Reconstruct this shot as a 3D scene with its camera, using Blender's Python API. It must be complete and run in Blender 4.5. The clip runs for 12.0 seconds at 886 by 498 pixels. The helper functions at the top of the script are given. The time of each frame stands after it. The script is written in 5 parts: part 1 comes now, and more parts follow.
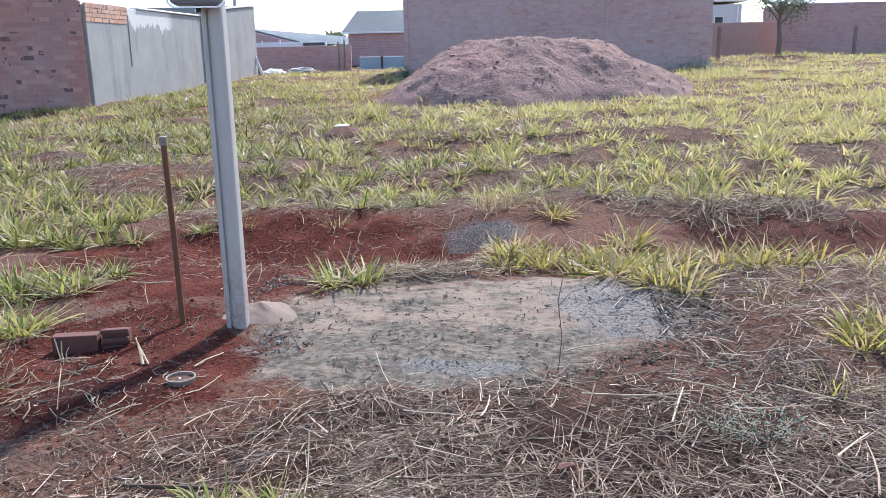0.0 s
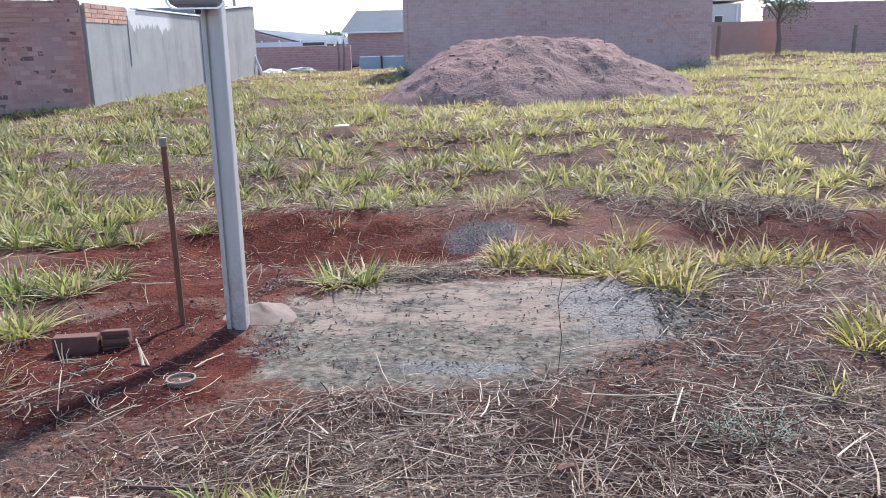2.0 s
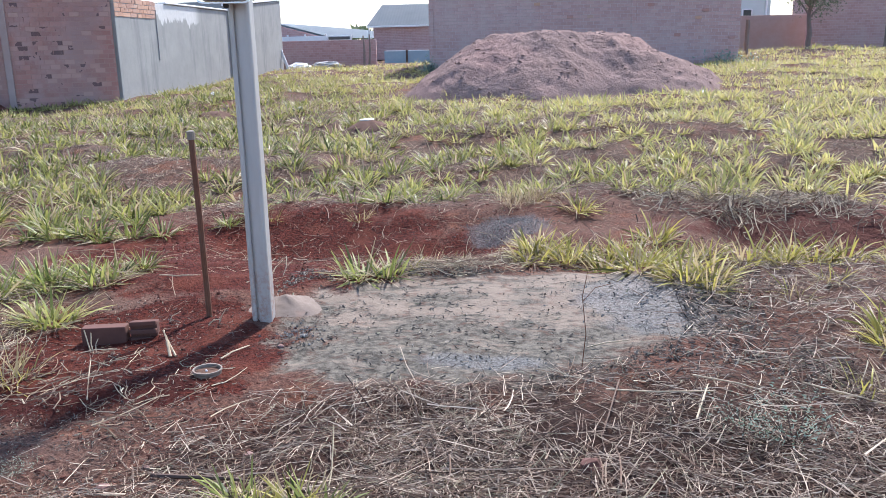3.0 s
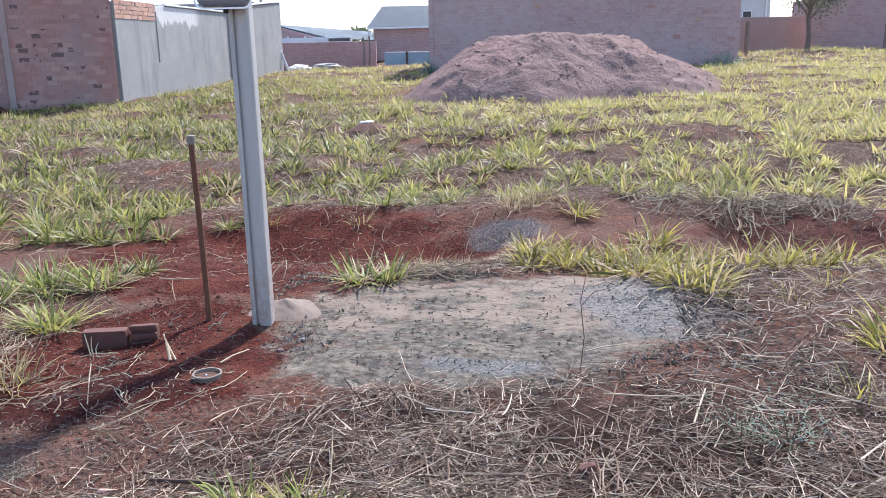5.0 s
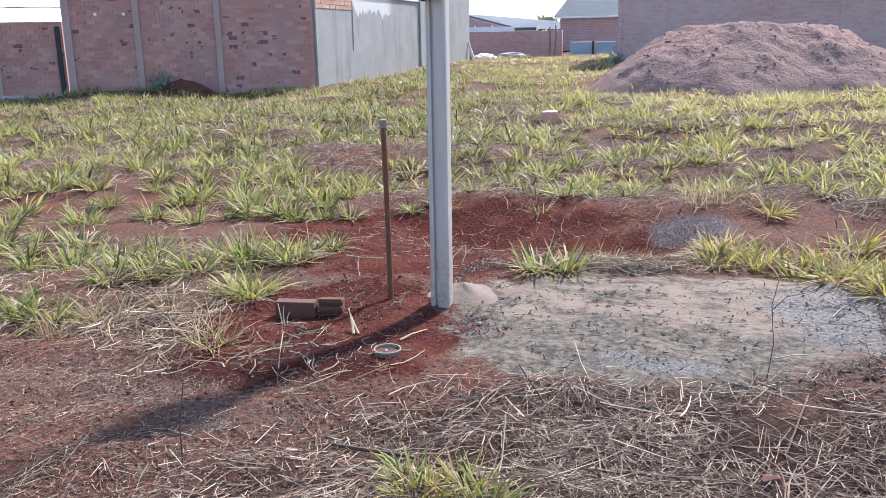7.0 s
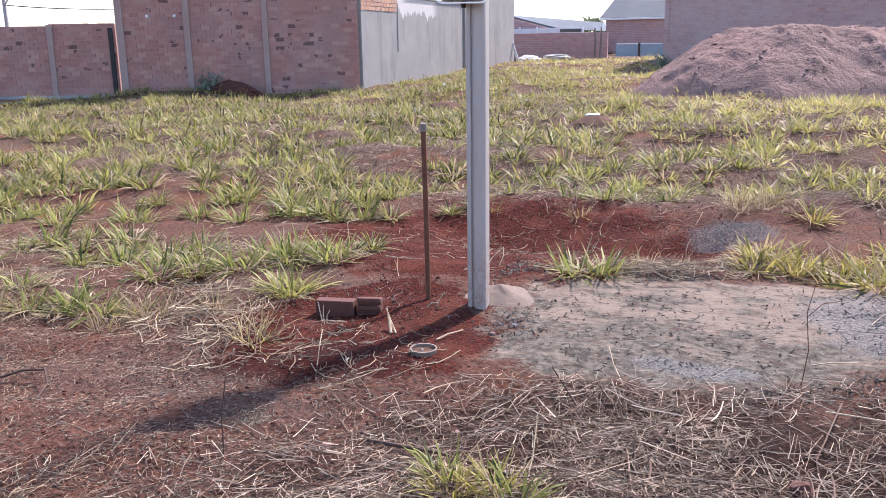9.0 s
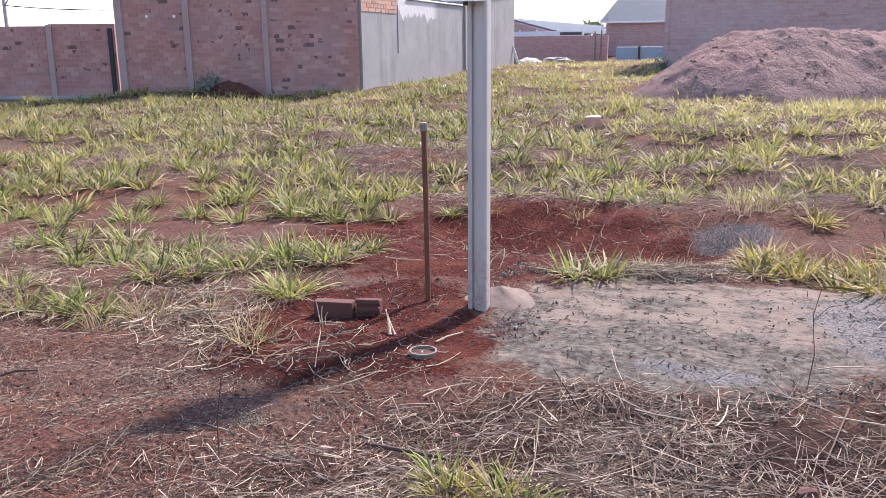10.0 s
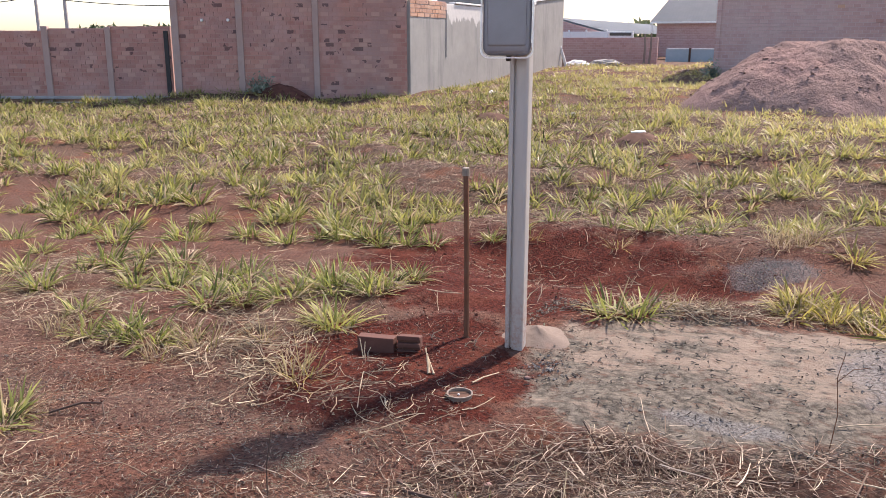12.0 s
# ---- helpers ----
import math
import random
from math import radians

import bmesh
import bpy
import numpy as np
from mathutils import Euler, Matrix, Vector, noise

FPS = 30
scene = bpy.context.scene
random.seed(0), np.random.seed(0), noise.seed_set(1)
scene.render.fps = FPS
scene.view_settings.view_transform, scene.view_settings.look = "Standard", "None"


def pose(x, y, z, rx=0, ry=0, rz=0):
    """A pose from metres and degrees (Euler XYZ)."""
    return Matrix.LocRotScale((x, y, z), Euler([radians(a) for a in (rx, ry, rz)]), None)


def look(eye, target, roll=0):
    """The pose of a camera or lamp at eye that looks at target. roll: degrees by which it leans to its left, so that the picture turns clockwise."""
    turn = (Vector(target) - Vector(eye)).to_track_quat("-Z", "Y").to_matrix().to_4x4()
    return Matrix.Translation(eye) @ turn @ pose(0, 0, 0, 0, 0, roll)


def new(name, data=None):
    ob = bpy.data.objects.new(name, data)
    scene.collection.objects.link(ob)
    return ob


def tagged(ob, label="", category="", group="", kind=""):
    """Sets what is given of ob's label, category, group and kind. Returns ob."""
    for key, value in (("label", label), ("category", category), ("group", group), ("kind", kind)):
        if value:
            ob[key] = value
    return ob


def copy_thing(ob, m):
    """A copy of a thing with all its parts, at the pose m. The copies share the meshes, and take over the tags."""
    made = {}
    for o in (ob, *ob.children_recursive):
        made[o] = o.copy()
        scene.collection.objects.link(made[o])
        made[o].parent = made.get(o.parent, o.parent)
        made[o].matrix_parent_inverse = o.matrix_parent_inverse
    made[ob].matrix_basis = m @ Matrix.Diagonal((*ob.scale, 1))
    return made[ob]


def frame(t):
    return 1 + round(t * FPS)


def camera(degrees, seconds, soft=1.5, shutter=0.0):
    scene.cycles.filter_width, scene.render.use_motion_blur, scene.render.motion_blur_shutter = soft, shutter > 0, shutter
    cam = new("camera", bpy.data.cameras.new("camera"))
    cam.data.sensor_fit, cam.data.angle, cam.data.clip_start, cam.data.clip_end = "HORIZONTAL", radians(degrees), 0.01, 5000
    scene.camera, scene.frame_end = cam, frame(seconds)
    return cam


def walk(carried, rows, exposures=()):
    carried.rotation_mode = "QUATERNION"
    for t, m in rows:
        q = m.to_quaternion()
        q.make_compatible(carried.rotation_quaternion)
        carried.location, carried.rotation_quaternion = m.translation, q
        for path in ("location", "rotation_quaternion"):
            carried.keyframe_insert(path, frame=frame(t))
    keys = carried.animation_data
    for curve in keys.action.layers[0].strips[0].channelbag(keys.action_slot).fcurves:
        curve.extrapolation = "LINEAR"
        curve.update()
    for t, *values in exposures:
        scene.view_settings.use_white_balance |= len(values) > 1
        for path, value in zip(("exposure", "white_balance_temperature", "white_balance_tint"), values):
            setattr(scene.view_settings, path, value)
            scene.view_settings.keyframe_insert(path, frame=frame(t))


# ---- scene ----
cam = camera(55.8, 12.0, 0.6)
PATH = [
    (0, (0.265, 0.402, 1.213), (0.118, 2.342, 0.751), -1.2),
    (0.5, (0.265, 0.397, 1.213), (0.106, 2.336, 0.749), -1.3),
    (1, (0.266, 0.395, 1.215), (0.112, 2.334, 0.751), -1.1),
    (1.5, (0.268, 0.401, 1.214), (0.115, 2.34, 0.75), -1.3),
    (2, (0.266, 0.401, 1.218), (0.119, 2.341, 0.755), -1.3),
    (2.5, (0.262, 0.403, 1.216), (0.113, 2.342, 0.751), -1.1),
    (3, (0.264, 0.395, 1.218), (0.06, 2.328, 0.743), -1.3),
    (3.2, (0.267, 0.393, 1.22), (0.034, 2.321, 0.742), -1.2),
    (4.8, (0.266, 0.377, 1.23), (0.059, 2.307, 0.748), -1.2),
    (5, (0.27, 0.385, 1.234), (0.066, 2.318, 0.762), -1.3),
    (5.5, (0.269, 0.387, 1.226), (0.066, 2.32, 0.756), -1.4),
    (6, (0.268, 0.378, 1.228), (0.048, 2.309, 0.753), -1.2),
    (6.5, (0.259, 0.37, 1.235), (-0.098, 2.279, 0.756), -1.0),
    (7, (0.242, 0.375, 1.227), (-0.365, 2.218, 0.74), -1.0),
    (7.5, (0.263, 0.375, 1.229), (-0.453, 2.178, 0.741), -1.0),
    (7.7, (0.27, 0.376, 1.226), (-0.438, 2.183, 0.744), -1.1),
    (9.5, (0.283, 0.314, 1.251), (-0.417, 2.124, 0.768), -0.8),
    (10, (0.261, 0.366, 1.227), (-0.439, 2.178, 0.75), -0.6),
    (10.5, (0.28, 0.323, 1.243), (-0.42, 2.134, 0.764), -0.6),
    (11, (0.249, 0.406, 1.243), (-0.455, 2.215, 0.76), -0.9),
    (11.5, (0.301, 0.327, 1.395), (-0.478, 2.116, 0.956), -1.5),
    (12, (0.321, 0.272, 1.486), (-0.474, 2.04, 0.997), 0.0),
]
walk(cam, [(t, look(eye, target, roll)) for t, eye, target, roll in PATH],
     [(0, 1.27, 5840, 12), (6, 1.31, 5820, 13), (7.5, 1.39, 6080, 15), (9.5, 1.3, 6220, 24), (10.7, 1.3, 6220, 23), (11.5, 1.36, 6100, 19), (12, 1.18, 7000, 22)])

# ---- world and sun ----
SUN_AZ, SUN_EL = radians(18.2), radians(49)
sun_way = Vector((math.sin(SUN_AZ) * math.cos(SUN_EL), math.cos(SUN_AZ) * math.cos(SUN_EL), math.sin(SUN_EL)))
world = bpy.data.worlds.new("sky")
scene.world = world
world.use_nodes = True
wn, wl = world.node_tree.nodes, world.node_tree.links
sky = wn.new("ShaderNodeTexSky")
sky.sky_type, sky.sun_disc = "NISHITA", False
sky.sun_elevation, sky.sun_rotation = SUN_EL, SUN_AZ
sky.dust_density, sky.air_density, sky.ozone_density = 1.2, 1.0, 1.5
wn["Background"].inputs[1].default_value = 0.138
wl.new(sky.outputs[0], wn["Background"].inputs[0])
sun = new("sun", bpy.data.lights.new("sun", "SUN"))
sun.data.energy, sun.data.angle, sun.data.color = 3.85, radians(2.8), (1.0, 0.94, 0.86)
sun.matrix_world = look(sun_way * 60, (0, 0, 0))


# ---- materials ----
class Nodes:
    """A node material with a Principled shader and short helpers."""

    def __init__(self, name, rough=0.85, metal=0.0, spec=0.3):
        self.mat = bpy.data.materials.new(name)
        self.mat.use_nodes = True
        self.t = self.mat.node_tree
        self.bsdf = self.t.nodes["Principled BSDF"]
        self.bsdf.inputs["Roughness"].default_value = rough
        self.bsdf.inputs["Metallic"].default_value = metal
        self.bsdf.inputs["Specular IOR Level"].default_value = spec
        self.pos = self.add("ShaderNodeNewGeometry").outputs["Position"]

    def add(self, kind):
        return self.t.nodes.new(kind)

    def put(self, socket, value):
        if isinstance(value, bpy.types.NodeSocket):
            self.t.links.new(value, socket)
        elif isinstance(value, (tuple, list)) and len(value) == 3 and socket.type == "RGBA":
            socket.default_value = (*value, 1)
        else:
            socket.default_value = value

    def noise(self, scale, detail=4, rough=0.6, vec=None):
        n = self.add("ShaderNodeTexNoise")
        self.put(n.inputs["Vector"], self.pos if vec is None else vec)
        n.inputs["Scale"].default_value, n.inputs["Detail"].default_value, n.inputs["Roughness"].default_value = scale, detail, rough
        return n.outputs["Fac"]

    def math(self, op, a, b=0.0):
        n = self.add("ShaderNodeMath")
        n.operation = op
        self.put(n.inputs[0], a)
        self.put(n.inputs[1], b)
        return n.outputs[0]

    def step(self, value, lo, hi, out_lo=0.0, out_hi=1.0):
        n = self.add("ShaderNodeMapRange")
        n.interpolation_type = "SMOOTHSTEP"
        self.put(n.inputs[0], value)
        for i, v in enumerate((lo, hi, out_lo, out_hi)):
            n.inputs[i + 1].default_value = v
        return n.outputs[0]

    def mix(self, fac, a, b):
        n = self.add("ShaderNodeMix")
        n.data_type = "RGBA"
        self.put(n.inputs[0], fac)
        self.put(n.inputs[6], a)
        self.put(n.inputs[7], b)
        return n.outputs[2]

    def ellipse(self, cx, cy, rx, ry, ragged, lo=0.8, hi=1.05, turn=0.0, cz=None, rz=1.0):
        """1 inside an upright patch of ground with a ragged rim."""
        n = self.add("ShaderNodeMapping")
        n.vector_type = "TEXTURE"
        self.put(n.inputs[0], self.pos)
        n.inputs[1].default_value = (cx, cy, cz or 0)
        n.inputs[2].default_value = (0, 0, turn)
        n.inputs[3].default_value = (rx, ry, rz if cz is not None else 1000)
        length = self.add("ShaderNodeVectorMath")
        length.operation = "LENGTH"
        self.put(length.inputs[0], n.outputs[0])
        return self.step(self.math("ADD", length.outputs["Value"], ragged), lo, hi, 1.0, 0.0)

    def bump(self, height, strength=0.5, distance=0.01):
        n = self.add("ShaderNodeBump")
        n.inputs["Strength"].default_value, n.inputs["Distance"].default_value = strength, distance
        self.put(n.inputs["Height"], height)
        self.put(self.bsdf.inputs["Normal"], n.outputs[0])
        return self

    def color(self, value):
        self.put(self.bsdf.inputs["Base Color"], value)
        return self

    def island(self):
        return self.add("ShaderNodeNewGeometry").outputs["Random Per Island"]


def soil_material():
    m = Nodes("red_soil", 0.95, spec=0.1)
    big, mid, fine = m.noise(0.7, 5), m.noise(6, 6), m.noise(55, 5, 0.7)
    grit = m.noise(150, 4, 0.75)
    rag = m.math("MULTIPLY", m.math("SUBTRACT", m.noise(4.5, 6, 0.65), 0.5), 1.3)
    red = m.mix(m.step(fine, 0.3, 0.7), (0.04, 0.018, 0.013), (0.185, 0.085, 0.058))
    dust = m.mix(fine, (0.055, 0.03, 0.022), (0.21, 0.125, 0.092))
    base = m.mix(m.step(m.math("ADD", big, m.math("MULTIPLY", mid, 0.4)), 0.55, 0.85), red, dust)
    # grey brown thatch and leaf mould under the grass of the field
    split = m.add("ShaderNodeSeparateXYZ")
    m.put(split.inputs[0], m.pos)
    mould = m.mix(m.step(fine, 0.35, 0.68), (0.045, 0.028, 0.021), (0.19, 0.13, 0.092))
    under = m.step(m.math("ADD", split.outputs[1], m.math("MULTIPLY", rag, 1.6)), 6.4, 7.6, 0.0, 0.85)
    base = m.mix(m.math("MULTIPLY", under, m.step(m.noise(1.6, 5, 0.65), 0.36, 0.5)), base, mould)
    # orange clay showing through the trodden ground
    clay = m.math("MULTIPLY", m.step(m.noise(2.6, 6, 0.7), 0.52, 0.66), 0.75)
    base = m.mix(clay, base, m.mix(fine, (0.09, 0.034, 0.02), (0.26, 0.105, 0.058)))
    # freshly dug soil round the post and along the trench
    dug = m.mix(m.step(fine, 0.3, 0.72), (0.022, 0.0055, 0.004), (0.125, 0.028, 0.017))
    dug = m.mix(m.math("MULTIPLY", m.step(m.noise(3.4, 5, 0.6), 0.5, 0.64), 0.7), dug, m.mix(fine, (0.075, 0.022, 0.014), (0.175, 0.056, 0.034)))
    a = m.ellipse(-1.38, 3.58, 0.8, 0.72, rag, 0.8, 0.9)
    b = m.ellipse(-1.2, 5.35, 1.55, 1.25, rag, 0.75, 1.0)
    c = m.ellipse(2.9, 6.1, 1.9, 0.55, rag, 0.7, 1.0)
    base = m.mix(m.math("MAXIMUM", a, b), base, dug)
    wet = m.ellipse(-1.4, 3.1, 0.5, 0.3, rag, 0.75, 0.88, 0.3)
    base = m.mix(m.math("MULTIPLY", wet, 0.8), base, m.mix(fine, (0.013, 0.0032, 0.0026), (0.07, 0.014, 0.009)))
    # eastern trench: dug soil coloured darker brown, with its shade painted in
    base = m.mix(c, base, m.mix(fine, (0.05, 0.018, 0.013), (0.14, 0.055, 0.04)))
    ash = m.math("MAXIMUM", m.ellipse(-1.3, 2.62, 0.55, 0.22, rag, 0.5, 1.0, 0.3), m.ellipse(-2.1, 2.75, 0.5, 0.35, rag, 0.5, 1.0))
    base = m.mix(m.math("MULTIPLY", ash, 0.25), base, m.mix(m.step(m.noise(70, 5, 0.75), 0.35, 0.66), (0.04, 0.026, 0.022), (0.24, 0.165, 0.135)))
    # near-black soil under the straw: the shade of its gaps, put into the colour
    straw_shade = m.ellipse(0.9, 2.2, 2.1, 1.15, rag, 0.7, 1.1)
    base = m.mix(m.math("MULTIPLY", straw_shade, 0.85), base, m.mix(fine, (0.008, 0.005, 0.004), (0.055, 0.03, 0.022)))
    # spilt cement and stone dust
    pale = m.mix(m.noise(7, 5, 0.6), (0.155, 0.12, 0.093), (0.25, 0.2, 0.157))
    moss = m.mix(m.step(m.noise(22, 6, 0.75), 0.38, 0.62), (0.05, 0.045, 0.037), (0.155, 0.135, 0.108))
    streak = m.add("ShaderNodeMapping")
    m.put(streak.inputs[0], m.pos)
    streak.inputs[3].default_value = (1.0, 2.3, 1.0)
    lean = m.step(split.outputs[1], 3.55, 4.25, 0.1, -0.06)
    cement = m.mix(m.step(m.math("ADD", m.noise(3.2, 6, 0.7, streak.outputs[0]), lean), 0.40, 0.56), pale, moss)
    cement = m.mix(m.math("MULTIPLY", m.step(m.noise(13, 6, 0.8, streak.outputs[0]), 0.54, 0.62), 0.75), cement, m.mix(fine, (0.035, 0.032, 0.028), (0.12, 0.108, 0.094)))
    cement = m.mix(m.math("MULTIPLY", m.step(m.noise(9, 5, 0.7, streak.outputs[0]), 0.56, 0.66), 0.5), cement, (0.14, 0.085, 0.062))
    rag2 = m.math("MULTIPLY", m.math("SUBTRACT", m.noise(5, 6, 0.7), 0.5), 1.1)
    p = m.math("MAXIMUM", m.ellipse(0.0, 3.98, 0.95, 0.82, rag2, 0.75, 1.0), m.ellipse(0.6, 4.3, 0.75, 0.6, rag2, 0.75, 1.0))
    p = m.math("MAXIMUM", p, m.ellipse(-0.36, 3.62, 0.48, 0.42, rag2, 0.75, 1.0))
    base = m.mix(m.math("MULTIPLY", p, m.step(m.noise(11, 6, 0.75), 0.30, 0.46, 0.4, 1.0)), base, cement)
    grey = m.mix(m.step(m.noise(80, 3, 0.8), 0.36, 0.64), (0.04, 0.04, 0.041), (0.23, 0.225, 0.22))
    q = m.math("MAXIMUM", m.ellipse(0.12, 5.98, 0.33, 0.3, rag2, 0.6, 1.0), m.ellipse(0.85, 4.3, 0.42, 0.5, rag2, 0.6, 1.0))
    q = m.math("MAXIMUM", q, m.ellipse(0.1, 3.5, 0.3, 0.1, rag2, 0.5, 1.0))
    base = m.mix(m.math("MULTIPLY", q, 0.6), base, grey)
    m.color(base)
    crust = m.step(p, 0.0, 1.0, 1.0, 0.35)
    m.bump(m.math("ADD", m.math("MULTIPLY", mid, 1.2), m.math("MULTIPLY", crust, m.math("ADD", m.math("MULTIPLY", fine, 1.2), m.math("MULTIPLY", grit, 0.3)))), 0.9, 0.02)
    return m.mat


def leaf_material(name, dark, light, dry, share, tips=(0.55, 0.5, 0.14), yellow_east=False):
    m = Nodes(name, 0.5, spec=0.3)
    rnd = m.island()
    col = m.mix(rnd, dark, light)
    turned = m.step(m.noise(0.9, 3), 0.45, 0.78)
    if yellow_east:
        # the grass is drier to the east and to the back
        split = m.add("ShaderNodeSeparateXYZ")
        m.put(split.inputs[0], m.pos)
        east = m.math("ADD", split.outputs[0], m.math("MULTIPLY", split.outputs[1], 0.45))
        turned = m.math("MAXIMUM", turned, m.step(m.math("ADD", east, m.math("MULTIPLY", m.noise(0.5, 4), 5.0)), 4.0, 10.0, 0.0, 0.9))
    col = m.mix(turned, col, m.mix(rnd, light, tips))
    shuffled = m.math("FRACT", m.math("MULTIPLY", rnd, 37.3))
    col = m.mix(m.math("LESS_THAN", shuffled, share), col, dry)
    m.color(col)
    glow = m.add("ShaderNodeBsdfTranslucent")
    m.put(glow.inputs["Color"], col)
    both = m.add("ShaderNodeMixShader")
    both.inputs[0].default_value = 0.4
    m.t.links.new(m.bsdf.outputs[0], both.inputs[1])
    m.t.links.new(glow.outputs[0], both.inputs[2])
    m.t.links.new(both.outputs[0], m.t.nodes["Material Output"].inputs["Surface"])
    return m.mat


def straw_material(name="dry_straw", dark=(0.03, 0.017, 0.012), middle=(0.19, 0.12, 0.08), pale=(0.64, 0.51, 0.375)):
    """Dead stalks: each its own tint, from rotten brown to bleached."""
    m = Nodes(name, 0.65, spec=0.25)
    rnd = m.island()
    col = m.mix(m.step(rnd, 0.0, 0.55), dark, middle)
    col = m.mix(m.step(rnd, 0.57, 0.98), col, pale)
    odd = m.math("FRACT", m.math("MULTIPLY", rnd, 41.3))
    col = m.mix(m.math("MULTIPLY", m.math("LESS_THAN", odd, 0.1), 0.5), col, (0.28, 0.27, 0.17))
    col = m.mix(m.math("MULTIPLY", m.step(m.noise(30, 2), 0.58, 0.75), 0.7), col, (0.12, 0.075, 0.05))
    m.color(col)
    return m.mat


def brick_piece_material(name, lo, hi, pale, single=False):
    """Hollow clay bricks, one tint a brick, smeared with mortar."""
    m = Nodes(name, 0.92, spec=0.15)
    rnd = m.add("ShaderNodeObjectInfo").outputs["Random"] if single else m.island()
    col = m.mix(rnd, lo, hi)
    col = m.mix(m.math("MULTIPLY", m.step(m.noise(1.3, 6, 0.7), 0.42, 0.68), 0.8), col, pale)
    col = m.mix(m.math("MULTIPLY", m.step(m.noise(0.55, 5, 0.65), 0.48, 0.66), 0.6), col, (0.34, 0.235, 0.215))
    col = m.mix(m.math("MULTIPLY", m.step(m.noise(0.8, 4, 0.6, None), 0.52, 0.7), 0.4), col, (0.48, 0.27, 0.2))
    odd = m.math("FRACT", m.math("MULTIPLY", rnd, 53.7))
    col = m.mix(m.math("MULTIPLY", m.math("LESS_THAN", odd, m.step(m.noise(2.6, 3), 0.5, 0.72, 0.0, 0.36)), 0.7), col, (0.07, 0.045, 0.05))
    col = m.mix(m.math("MULTIPLY", m.math("GREATER_THAN", odd, 0.86), 0.5), col, (0.52, 0.34, 0.27))
    col = m.mix(m.step(m.noise(24, 5, 0.7), 0.58, 0.75), col, pale)
    m.color(col).bump(m.noise(60, 4), 0.5, 0.006)
    return m.mat


def brick_sheet_material(name, lo, hi, pale, scale=1.0, stain=None):
    """A far wall of clay bricks with raked joints, on its own x-z plane."""
    m = Nodes(name, 0.92, spec=0.12)
    split, join = m.add("ShaderNodeSeparateXYZ"), m.add("ShaderNodeCombineXYZ")
    m.put(split.inputs[0], m.pos)
    m.put(join.inputs[0], m.math("ADD", split.outputs[0], split.outputs[1]))
    m.put(join.inputs[1], split.outputs[2])
    b = m.add("ShaderNodeTexBrick")
    m.put(b.inputs["Vector"], join.outputs[0])
    m.put(b.inputs["Color1"], lo)
    m.put(b.inputs["Color2"], hi)
    m.put(b.inputs["Mortar"], pale)
    b.inputs["Scale"].default_value = 1.0 / scale
    b.inputs["Brick Width"].default_value, b.inputs["Row Height"].default_value = 0.2, 0.1
    b.inputs["Mortar Size"].default_value, b.inputs["Bias"].default_value = 0.007, 0.0
    col = m.mix(m.math("MULTIPLY", m.step(m.noise(0.8, 6, 0.7), 0.42, 0.7), 0.7), b.outputs["Color"], pale)
    col = m.mix(m.math("MULTIPLY", m.step(m.noise(2.7, 5, 0.7), 0.55, 0.75), 0.5), col, lo)
    m.color(col).bump(m.math("ADD", m.math("MULTIPLY", b.outputs["Fac"], -1.0), m.math("MULTIPLY", m.noise(40, 3), 0.4)), 0.8, 0.012)
    return m.mat


def plain_material(name, a, b, scale=8.0, rough=0.85, metal=0.0, spec=0.3, relief=0.3, blotch=None, depth=0.004):
    m = Nodes(name, rough, metal, spec)
    col = m.mix(m.noise(scale, 6, 0.65), a, b)
    col = m.mix(m.math("MULTIPLY", m.step(m.noise(scale * 0.22, 5), 0.5, 0.72), 0.6), col, blotch or a)
    m.color(col).bump(m.noise(scale * 6, 5, 0.65), relief, depth)
    return m.mat


def plaster_material():
    m = Nodes("grey_plaster", 0.9, spec=0.15)
    stretched = m.add("ShaderNodeMapping")
    m.put(stretched.inputs[0], m.pos)
    stretched.inputs[3].default_value = (1, 1, 0.12)
    run = m.noise(2.2, 6, 0.7, stretched.outputs[0])
    col = m.mix(m.noise(1.4, 6, 0.7), (0.235, 0.235, 0.22), (0.42, 0.41, 0.38))
    col = m.mix(m.math("MULTIPLY", m.step(run, 0.5, 0.7), 0.5), col, (0.16, 0.17, 0.165))
    col = m.mix(m.step(m.noise(11, 5, 0.8), 0.66, 0.74), col, (0.52, 0.5, 0.46))
    # lime that has run down from the top
    split = m.add("ShaderNodeSeparateXYZ")
    m.put(split.inputs[0], m.pos)
    drip = m.math("ADD", split.outputs[2], m.math("MULTIPLY", m.math("SUBTRACT", run, 0.5), 1.1))
    band = m.math("MULTIPLY", m.step(split.outputs[1], 20.85, 20.95), m.step(split.outputs[1], 23.4, 24.0, 1.0, 0.0))
    col = m.mix(m.math("MULTIPLY", band, m.step(drip, 1.93, 1.98)), col, m.mix(m.noise(9, 5), (0.5, 0.49, 0.46), (0.72, 0.70, 0.66)))
    m.color(col).bump(m.noise(14, 6, 0.7), 0.5, 0.01)
    return m.mat


